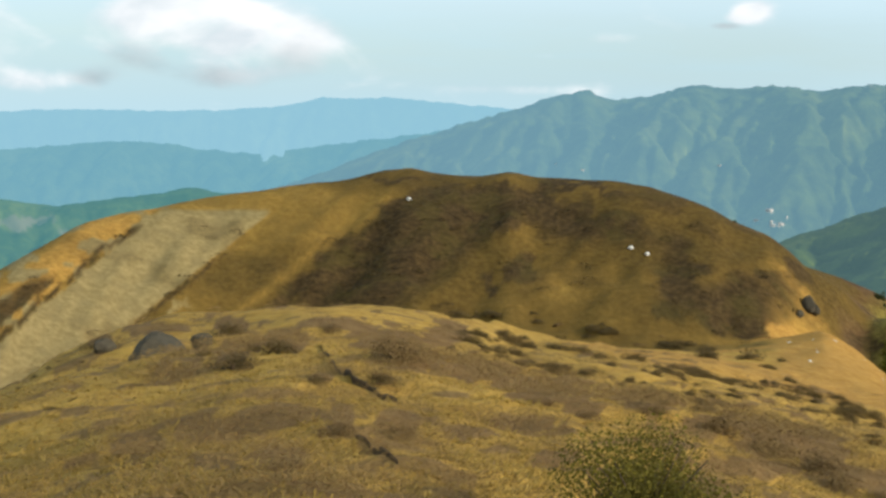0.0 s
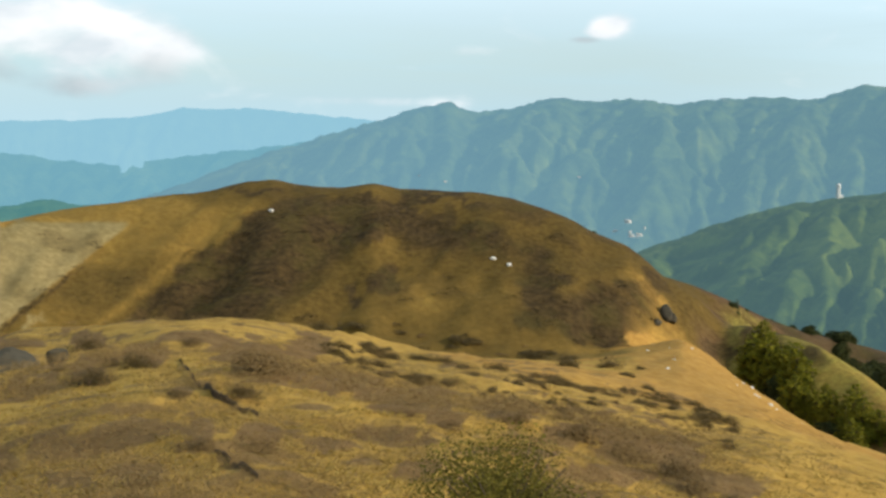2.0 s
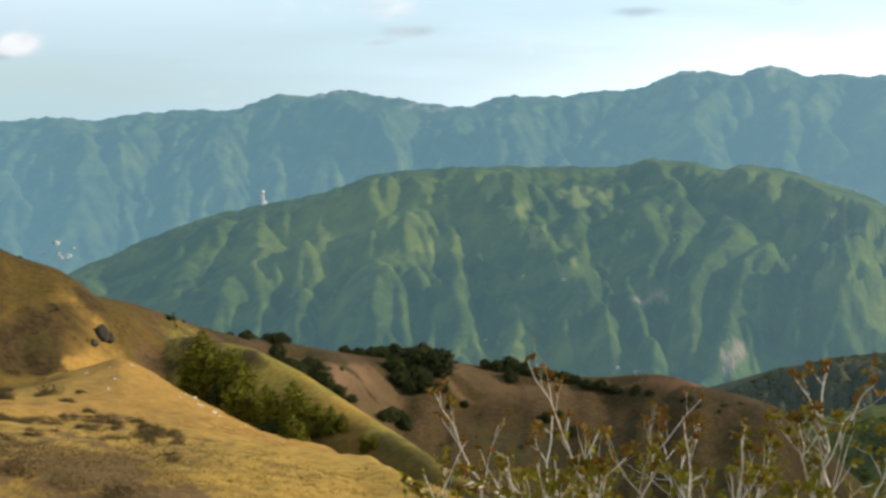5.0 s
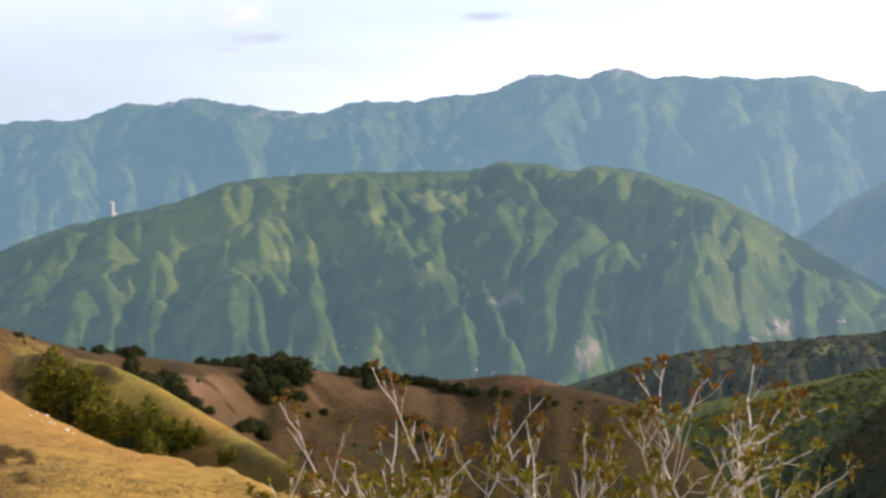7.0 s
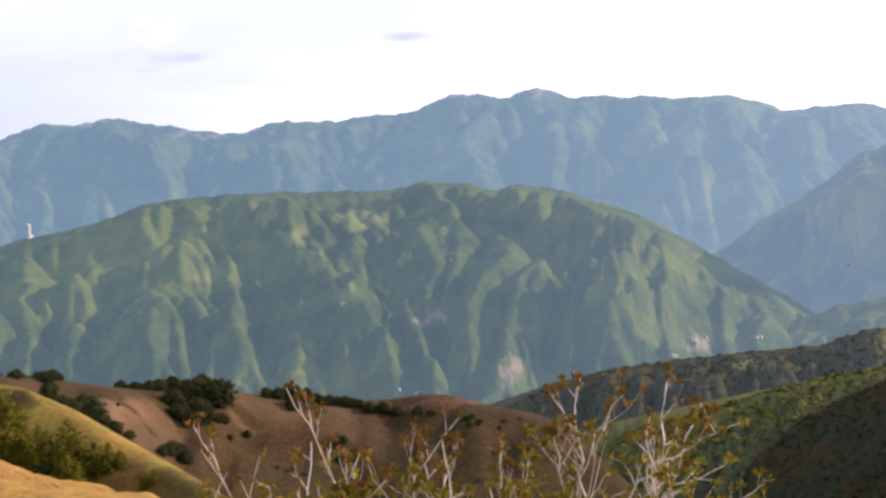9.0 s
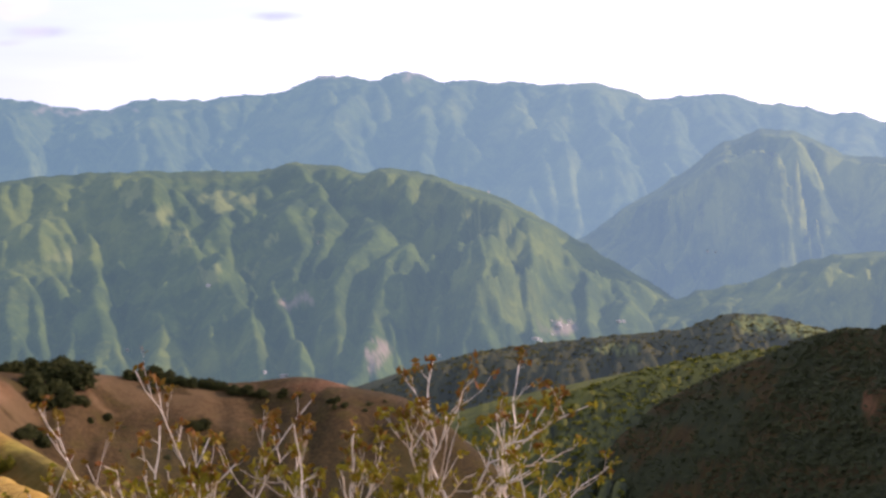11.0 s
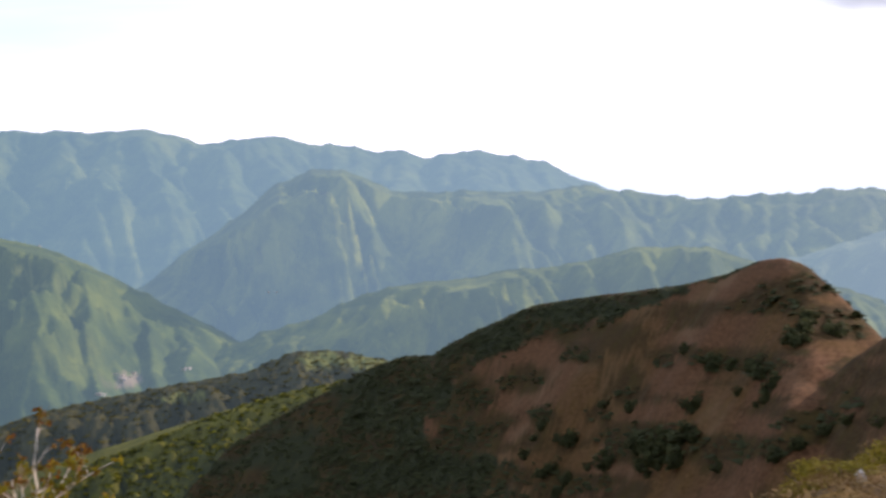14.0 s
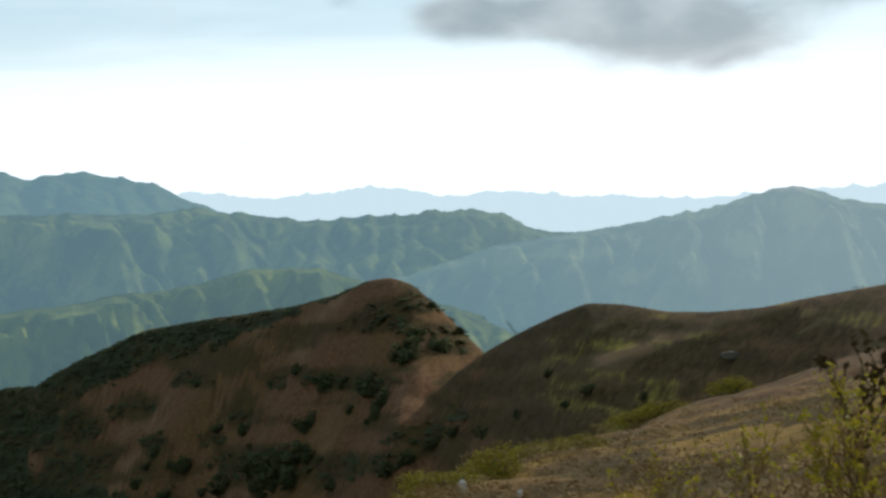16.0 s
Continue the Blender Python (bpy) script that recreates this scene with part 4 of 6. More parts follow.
dark_hill = mountain(
    "forest_hill", "dark green wooded hill in the valley",
    [(36, -13.6), (41, -11.4), (43.5, -10.35), (45.5, -9.85), (48, -9.5), (50.6, -9.23), (54.3, -8.88), (56.5, -8.16), (58.2, -8.25), (60.2, -8.75), (63, -9.6), (68, -11)],
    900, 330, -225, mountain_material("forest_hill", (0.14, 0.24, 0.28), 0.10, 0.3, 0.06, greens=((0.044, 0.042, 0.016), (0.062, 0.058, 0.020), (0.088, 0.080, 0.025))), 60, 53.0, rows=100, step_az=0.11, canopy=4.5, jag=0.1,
    # the two eastern patches paint sunlight onto the hilltop
    fields=[(57.6, -8.6, 1.0, 0.4), (59.2, -8.8, 0.9, 0.3), (51.5, -9.7, 0.7, 0.2)])
bright_hill = mountain(
    "forest_hill", "bright green wooded hillside partly in the shade of a spur",
    [(40, -15.5), (44, -13.4), (47, -12.22), (49.2, -11.61), (51.6, -10.86), (54.1, -10.21), (56.5, -9.77), (59.1, -9.44), (60.3, -9.0), (63, -9.2), (68, -10)],
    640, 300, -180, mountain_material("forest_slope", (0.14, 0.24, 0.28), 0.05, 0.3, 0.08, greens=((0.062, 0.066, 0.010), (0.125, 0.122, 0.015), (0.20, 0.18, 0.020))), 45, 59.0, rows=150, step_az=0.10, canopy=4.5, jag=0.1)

# ---- materials of the things ----
def tinted(name, colors, rough=0.85, relief=None, translucent=0.0):
    """A material whose pieces differ in colour from one to the next."""
    m, n, b, out = surface(name)
    p = place_of(n)
    chance = n.add("ShaderNodeNewGeometry").outputs["Random Per Island"]
    ramp = n.add("ShaderNodeValToRGB")
    while len(ramp.color_ramp.elements) < len(colors):
        ramp.color_ramp.elements.new(0.5)
    for k, c in enumerate(colors):
        ramp.color_ramp.elements[k].position = k / max(1, len(colors) - 1)
        ramp.color_ramp.elements[k].color = (*c, 1)
    n.put(ramp.inputs[0], chance)
    grain = n.noise(p, 14.0 if relief is None else relief[0], 4, 0.6)
    c = n.mix(n.math("MULTIPLY", n.ramp(grain, 0.35, 0.75), 0.45), ramp.outputs[0], tuple(0.55 * v for v in colors[0]))
    n.put(b.inputs["Base Color"], c)
    b.inputs["Roughness"].default_value = rough
    b.inputs["Specular IOR Level"].default_value = 0.12
    if relief:
        bumped(n, b, grain, 0.8, relief[1])
    if translucent:
        thin = n.add("ShaderNodeBsdfTranslucent")
        n.put(thin.inputs["Color"], c)
        both = n.add("ShaderNodeMixShader")
        both.inputs[0].default_value = translucent
        n.put(both.inputs[1], b.outputs[0])
        n.put(both.inputs[2], thin.outputs[0])
        n.put(out.inputs["Surface"], both.outputs[0])
    return m


HEATH = tinted("heath_twigs", [(0.15, 0.090, 0.034), (0.22, 0.138, 0.054), (0.18, 0.120, 0.037), (0.28, 0.182, 0.073)])
HEATH_DARK = tinted("dark_heath", [(0.045, 0.028, 0.012), (0.080, 0.050, 0.019), (0.060, 0.046, 0.014), (0.11, 0.070, 0.027)])
STRAW = tinted("dry_grass", [(0.26, 0.165, 0.034), (0.38, 0.25, 0.060), (0.32, 0.21, 0.045), (0.46, 0.33, 0.10)], translucent=0.25)
PINE = tinted("pine_needles", [(0.030, 0.038, 0.012), (0.050, 0.056, 0.016), (0.080, 0.080, 0.022)], translucent=0.15)
YOUNG = tinted("fresh_needles", [(0.075, 0.080, 0.008), (0.155, 0.145, 0.011), (0.27, 0.235, 0.016)], translucent=0.2)
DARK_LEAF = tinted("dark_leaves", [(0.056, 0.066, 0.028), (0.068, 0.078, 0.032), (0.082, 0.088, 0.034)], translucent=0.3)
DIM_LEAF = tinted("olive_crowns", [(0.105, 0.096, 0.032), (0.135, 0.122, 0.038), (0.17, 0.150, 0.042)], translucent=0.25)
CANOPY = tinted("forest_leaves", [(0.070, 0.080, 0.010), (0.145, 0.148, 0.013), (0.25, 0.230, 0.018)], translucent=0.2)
HEATH_LEAF = tinted("heath_leaves", [(0.075, 0.048, 0.018), (0.115, 0.074, 0.027), (0.095, 0.068, 0.020), (0.14, 0.094, 0.036)], translucent=0.1)
TWIG_LEAF = tinted("twiggy_heath", [(0.125, 0.076, 0.030), (0.18, 0.112, 0.046), (0.15, 0.098, 0.034), (0.23, 0.148, 0.062)], translucent=0.1)
CUSHION = tinted("moss_leaves", [(0.12, 0.105, 0.012), (0.21, 0.18, 0.020), (0.32, 0.27, 0.030)], translucent=0.2)
OLIVE = tinted("olive_leaves", [(0.075, 0.062, 0.012), (0.125, 0.104, 0.017), (0.18, 0.148, 0.022)], translucent=0.25)
BUDS = tinted("rusty_buds", [(0.16, 0.055, 0.012), (0.20, 0.095, 0.013), (0.18, 0.130, 0.013), (0.13, 0.050, 0.011), (0.17, 0.145, 0.012)], 0.6, translucent=0.3)
FRESH = tinted("spring_leaves", [(0.20, 0.165, 0.012), (0.27, 0.225, 0.015), (0.15, 0.145, 0.011), (0.22, 0.130, 0.012)], 0.6, translucent=0.3)
YELLOW = tinted("yellow_leaves", [(0.24, 0.20, 0.015), (0.38, 0.31, 0.022), (0.18, 0.16, 0.015), (0.42, 0.36, 0.045)], 0.6, translucent=0.3)
BARK = tinted("pale_bark", [(0.62, 0.53, 0.42), (0.82, 0.74, 0.63)], 0.7, (60.0, 0.004))
TRUNK = tinted("brown_bark", [(0.07, 0.05, 0.035), (0.11, 0.08, 0.055)], 0.9, (20.0, 0.01))
ROCK = tinted("grey_rock", [(0.040, 0.034, 0.024), (0.085, 0.072, 0.050)], 0.9, (5.0, 0.05))
PALE_ROCK = tinted("pale_rock", [(0.55, 0.52, 0.46), (0.66, 0.63, 0.58)], 0.9, (5.0, 0.05))
SOIL = tinted("dark_soil", [(0.050, 0.032, 0.018), (0.085, 0.055, 0.030)], 0.95, (12.0, 0.03))
PLASTER = tinted("white_plaster", [(0.50, 0.50, 0.48), (0.62, 0.61, 0.59)], 0.8, (2.0, 0.02))
ROOFING = tinted("roof_sheet", [(0.40, 0.36, 0.34), (0.62, 0.60, 0.58)], 0.6, (2.0, 0.02))


def part(name, mesh, parent, label=""):
    ob = new(name, mesh)
    ob.parent = parent
    return tagged(ob, label)


def seat(az, el, near, far):
    """The place on the ground seen at that azimuth and elevation."""
    r = np.linspace(near, far, 700)
    z = terrain(np.full_like(r, az), r)
    k = int(np.argmin(np.abs(np.degrees(np.arctan2(z - EYE, r)) - el)))
    x, y = polar(az, r[k])
    return Vector((float(x), float(y), float(z[k]))), float(r[k])


def in_sight(az, el, near, far):
    """The nearest place on the ground met by a look in that direction."""
    r = np.geomspace(near, far, 1500)
    z = terrain(np.full_like(r, az), r)
    angle = np.degrees(np.arctan2(z - EYE, r))
    k = int(np.argmax(angle >= el)) if (angle >= el).any() else int(np.argmax(angle))
    x, y = polar(az, r[k])
    return Vector((float(x), float(y), float(z[k]))), float(r[k])


def stand(az, r):
    x, y = polar(az, r)
    return Vector((float(x), float(y), float(terrain(np.array([az]), np.array([r]))[0])))


# ---- foliage: loose leaves, needles and twigs as small faces ----
def leaf_quads(centres, outward, size, rng, stretch=1.5, flat=0.5):
    """A small pointed face at every centre, roughly facing outward."""
    k = len(centres)
    normal = outward + rng.normal(0, flat, (k, 3))
    normal /= np.linalg.norm(normal, axis=1, keepdims=True) + 1e-9
    side = np.cross(normal, rng.normal(0, 1, (k, 3)))
    side /= np.linalg.norm(side, axis=1, keepdims=True) + 1e-9
    along = np.cross(normal, side)
    s = (size * rng.uniform(0.6, 1.4, (k, 1)))
    a, b = along * s * stretch * 0.5, side * s * 0.5
    verts = np.stack([centres - a, centres + b - 0.1 * a, centres + a, centres - b - 0.1 * a], 1).reshape(-1, 3)
    return verts, np.arange(4 * k).reshape(k, 4)


def joined(pieces):
    verts, faces, base = [], [], 0
    for v, f in pieces:
        verts.append(v)
        faces.append(f + base)
        base += len(v)
    return np.concatenate(verts), np.concatenate(faces)


def tube(points, radii, sides=5):
    """A tapered stem along a bent line."""
    P = np.asarray(points, dtype=float)
    T = np.gradient(P, axis=0)
    T /= np.linalg.norm(T, axis=1, keepdims=True) + 1e-9
    ref = np.where(np.abs(T[:, 2:3]) > 0.9, [[1.0, 0, 0]], [[0, 0, 1.0]])
    U = np.cross(T, ref)
    U /= np.linalg.norm(U, axis=1, keepdims=True) + 1e-9
    V = np.cross(T, U)
    a = np.arange(sides) * 2 * np.pi / sides
    rings = P[:, None] + np.asarray(radii)[:, None, None] * (np.cos(a)[None, :, None] * U[:, None] + np.sin(a)[None, :, None] * V[:, None])
    n = len(P)
    i, j = np.meshgrid(np.arange(n - 1), np.arange(sides), indexing="ij")
    jn = (j + 1) % sides
    return rings.reshape(-1, 3), np.stack([i * sides + j, i * sides + jn, (i + 1) * sides + jn, (i + 1) * sides + j], -1).reshape(-1, 4)


def leafy_ball(rng, count, rx, rz, size, lumps=7, up=0.0):
    """A crown of leaf clumps with gaps: centres round several uneven lumps."""
    heart = rng.normal(0, 1, (lumps, 3))
    heart /= np.linalg.norm(heart, axis=1, keepdims=True)
    heart *= rng.uniform(0.25, 0.75, (lumps, 1))
    heart[:, 2] = np.abs(heart[:, 2])
    pick = rng.randint(0, lumps, count)
    d = rng.normal(0, 1, (count, 3))
    d /= np.linalg.norm(d, axis=1, keepdims=True)
    at = heart[pick] + d * rng.uniform(0.22, 0.45, (count, 1))
    at[:, 2] = np.maximum(at[:, 2], -0.05)
    return leaf_quads(at * [rx, rx, rz], d + [0, 0, up], size, rng, flat=0.5 if up == 0 else 0.3)


def scatter(template, places, scales, turns, heights=None):
    """Copies of a template's faces, turned, scaled and set at the places, as one soup."""
    v, f = template
    c, s = np.cos(turns)[:, None], np.sin(turns)[:, None]
    x = (v[None, :, 0] * c - v[None, :, 1] * s) * scales[:, None] + places[:, 0:1]
    y = (v[None, :, 0] * s + v[None, :, 1] * c) * scales[:, None] + places[:, 1:2]
    z = v[None, :, 2] * (scales if heights is None else heights)[:, None] + places[:, 2:3]
    V = np.stack([x, y, z], -1).reshape(-1, 3)
    F = (f[None] + (np.arange(len(places)) * len(v))[:, None, None]).reshape(-1, f.shape[1])
    return V, F


def twig_mound(rng, count, width, length=0.16):
    """A low cushion of short twigs, about one metre across."""
    a = rng.uniform(0, 2 * np.pi, count)
    q = np.sqrt(rng.uniform(0, 1, count)) * 0.5
    dome = 0.55 * np.sqrt(np.clip(1 - (q / 0.5) ** 2, 0, 1)) * (0.75 + 0.5 * rng.uniform(0, 1))
    root = np.stack([np.cos(a) * q, np.sin(a) * q, dome * rng.uniform(0.6, 1.0, count) - 0.03], -1)
    way = np.stack([np.cos(a) * q, np.sin(a) * q, np.full(count, 0.35)], -1) + rng.normal(0, 0.35, (count, 3))
    way /= np.linalg.norm(way, axis=1, keepdims=True)
    tip = root + way * length * rng.uniform(0.5, 1.3, (count, 1))
    across = rng.normal(0, 1, (count, 3))
    across *= width / np.linalg.norm(across, axis=1, keepdims=True)
    mid = (root + tip) / 2
    verts = np.stack([root, mid + across, tip, mid - across], 1).reshape(-1, 3)
    return verts, np.arange(4 * count).reshape(count, 4)


def spread(rng, count, az_low, az_high, r_low, r_high, want, even=True):
    """Places on the ground, kept by how much the ground there calls for them."""
    az = rng.uniform(az_low, az_high, count)
    r = np.sqrt(rng.uniform(r_low ** 2, r_high ** 2, count)) if even else np.exp(rng.uniform(np.log(r_low), np.log(r_high), count))
    keep = rng.uniform(0, 1, count) < want(az, r)
    az, r = az[keep], r[keep]
    x, y = polar(az, r)
    return np.stack([x, y, terrain(az, r)], -1), az, r


RNG = np.random.RandomState(11)


def stuff(name, pieces, material, label, category):
    v, f = joined(pieces)
    return tagged(new(name, soup(name, v, f, material)), label, category, kind="stuff")


def build_heath():
    pieces, dark = [], []
    for k in range(3):
        for count, low, high, tries, thin, long in ((240, 8, 22, 900, 0.0045, 0.075), (110, 22, 70, 1400, 0.010, 0.11)):
            t = twig_mound(RNG, count, thin, long)
            p, az, r = spread(RNG, tries, -22, 34, low, high, lambda az, r: np.clip(covers(az, r)["brush"] * 1.1 - 0.1, 0, 1), even=False)
            pieces.append(scatter(t, p, RNG.uniform(0.4, 1.2, len(p)), RNG.uniform(0, 6.28, len(p)), RNG.uniform(0.25, 0.65, len(p))))
        t = twig_mound(RNG, 90, 0.014, 0.13)
        p, az, r = spread(RNG, 700, 70, 104, 8, 100, lambda az, r: np.clip(covers(az, r)["heath"] * 0.8 + 0.15, 0, 1), even=False)
        pieces.append(scatter(t, p, RNG.uniform(0.5, 1.5, len(p)), RNG.uniform(0, 6.28, len(p)), RNG.uniform(0.35, 0.9, len(p))))
        t = twig_mound(RNG, 50, 0.036, 0.22)
        p, az, r = spread(RNG, 800, -20, 16, 110, 184, lambda az, r: covers(az, r)["heath"] ** 2)
        dark.append(scatter(t, p, RNG.uniform(0.8, 2.2, len(p)), RNG.uniform(0, 6.28, len(p)), RNG.uniform(0.5, 1.2, len(p))))
        p, az, r = spread(RNG, 800, 16, 100, 100, 330, lambda az, r: np.clip(covers(az, r)["heath"] * 1.1 - 0.25, 0, 1))
        dark.append(scatter(t, p, RNG.uniform(0.7, 1.8, len(p)), RNG.uniform(0, 6.28, len(p)), RNG.uniform(0.2, 0.45, len(p))))
    stuff("heath", pieces, HEATH, "low brown leafless heath shrubs on the dry turf", "heath")
    stuff("heath", dark, HEATH_DARK, "dark brown heath tussocks on the far slopes", "heath")


def build_grass():
    pieces = []
    for k in range(3):
        n = 8
        a = RNG.uniform(0, 6.28, n)
        root = np.stack([np.cos(a), np.sin(a), np.zeros(n)], -1) * RNG.uniform(0.0, 0.12, (n, 1))
        tip = root + np.stack([np.cos(a) * 0.06, np.sin(a) * 0.06, RNG.uniform(0.02, 0.08, n)], -1) + RNG.normal(0, 0.025, (n, 3))
        side = np.stack([-np.sin(a), np.cos(a), np.zeros(n)], -1) * 0.009
        v = np.stack([root - side, root + side, (root + tip) / 2 + side + [0, 0, 0.015], tip], 1).reshape(-1, 3)
        t = (v, np.arange(4 * n).reshape(n, 4))
        want = lambda az, r: 0.9 - 1.2 * covers(az, r)["brush"] - 0.5 * covers(az, r)["heath"]
        p, az, r = spread(RNG, 7000, -22, 34, 8, 40, want, even=False)
        pieces.append(scatter(t, p, RNG.uniform(0.35, 0.85, len(p)), RNG.uniform(0, 6.28, len(p))))
        p, az, r = spread(RNG, 1100, 70, 103, 6, 60, want, even=False)
        pieces.append(scatter(t, p, RNG.uniform(0.4, 1.0, len(p)), RNG.uniform(0, 6.28, len(p))))
    stuff("grass", pieces, STRAW, "tufts of dry straw-coloured grass on the summit slope", "grass")


build_heath()
build_grass()


def build_forest():
    """Leaf crowns over the shaded spur and the hills in the valley."""
    pieces = []
    for k in range(3):
        t = leafy_ball(RNG, 9, 1.0, 0.32, 0.95, up=2.2)
        p, az, r = spread(RNG, 15000, 52, 80, 150, 460, lambda az, r: np.clip((covers(az, r)["wood"] - 0.1) * 1.3, 0, 0.9) * (r < crest(SPUR, az, 0.4)[0] + 1.0))
        edge = step(crest(SPUR, az, 0.4)[0] - r, 0.0, 8.0)
        p[:, 2] -= 0.35 - 0.2 * edge
        s = RNG.uniform(0.5, 1.35, len(p))
        pieces.append(scatter(t, p, s, RNG.uniform(0, 6.28, len(p)), s * RNG.uniform(0.5, 0.9, len(p))))
        p, az, r = spread(RNG, 2200, 46, 62, 300, 560, lambda az, r: covers(az, r)["wood"] * 0.7)
        pieces.append(scatter(t, p, RNG.uniform(0.8, 1.8, len(p)), RNG.uniform(0, 6.28, len(p)), RNG.uniform(0.8, 1.6, len(p))))
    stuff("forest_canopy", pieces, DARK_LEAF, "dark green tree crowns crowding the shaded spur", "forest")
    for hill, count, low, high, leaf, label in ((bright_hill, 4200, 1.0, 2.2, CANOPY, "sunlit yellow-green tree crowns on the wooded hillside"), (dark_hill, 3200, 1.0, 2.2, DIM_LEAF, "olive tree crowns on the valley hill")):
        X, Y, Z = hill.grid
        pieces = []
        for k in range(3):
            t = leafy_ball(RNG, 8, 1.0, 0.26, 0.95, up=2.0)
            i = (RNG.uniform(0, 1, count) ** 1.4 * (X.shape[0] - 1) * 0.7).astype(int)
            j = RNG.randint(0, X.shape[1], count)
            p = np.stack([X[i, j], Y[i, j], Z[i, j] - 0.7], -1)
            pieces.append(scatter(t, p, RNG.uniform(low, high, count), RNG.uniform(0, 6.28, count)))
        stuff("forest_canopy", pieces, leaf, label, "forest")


build_forest()


# ---- conifers ----
def conifer(rng, height, spread_r, count, material, label, blunt=0.0):
    """A conifer of dense sprays on drooping limbs; blunt ones have a broad rounded head."""
    tree = tagged(new("conifer_tree"), label, "tree", "conifers on the slope")
    lean = rng.normal(0, 0.05, 2) * height
    trunk = tube([(0, 0, -0.4), (lean[0] * 0.4, lean[1] * 0.3, height * 0.45), (lean[0], lean[1], height * 0.93)], [height * 0.028, height * 0.018, height * 0.004], 7)
    limbs, sprays = [trunk], []
    for lv in np.linspace(0.06, 0.95, 11):
        cone, dome = (1 - lv) ** 0.8, math.sqrt(max(0.0, 1 - (lv * 1.9 - 0.85) ** 2 if lv > 0.45 else 1 - (0.45 - lv) ** 2 * 2.2))
        reach = spread_r * ((1 - blunt) * cone + blunt * dome) + 0.10
        root = np.array([lean[0] * lv, lean[1] * lv, height * lv])
        for a in rng.uniform(0, 6.28) + np.arange(max(4, int(9 * reach / spread_r))) * 2.4:
            out = np.array([math.cos(a), math.sin(a), 0.0])
            far = reach * rng.uniform(0.65, 1.15)
            tip = root + out * far + [0, 0, far * (0.25 * blunt - 0.22) + rng.normal(0, 0.08)]
            limbs.append(tube([root, (root + tip) / 2 + [0, 0, 0.06 * far], tip], [height * 0.006, height * 0.004, height * 0.0015], 4))
            k = max(8, int(count * (0.4 + 2.2 * far)))
            q = rng.uniform(0.25, 1.05, (k, 1)) ** 0.7
            at = root + (tip - root) * q + rng.normal(0, 0.16, (k, 3)) * [1, 1, 0.8] * (0.5 + far * 0.4)
            sprays.append(leaf_quads(at, np.tile(out * 0.5 + [0, 0, 0.75], (k, 1)), 0.17, rng, 1.6, 0.55))
    part("trunk", soup("trunk", *joined(limbs), TRUNK), tree)
    part("crown", soup("crown", *joined(sprays), material), tree)
    return tree


def set_tree(kinds, az, el, near, far, size, rng, sink=0.0):
    at, r = seat(az, el, near, far)
    src = kinds[rng.randint(len(kinds))]
    s = size * rng.uniform(0.85, 1.15)
    return copy_thing(src, Matrix.Translation(at - Vector((0, 0, sink))) @ Matrix.Rotation(rng.uniform(0, 6.28), 4, "Z") @ Matrix.Diagonal((s * rng.uniform(0.85, 1.3), s * rng.uniform(0.85, 1.3), s * rng.uniform(0.8, 1.1), 1)))


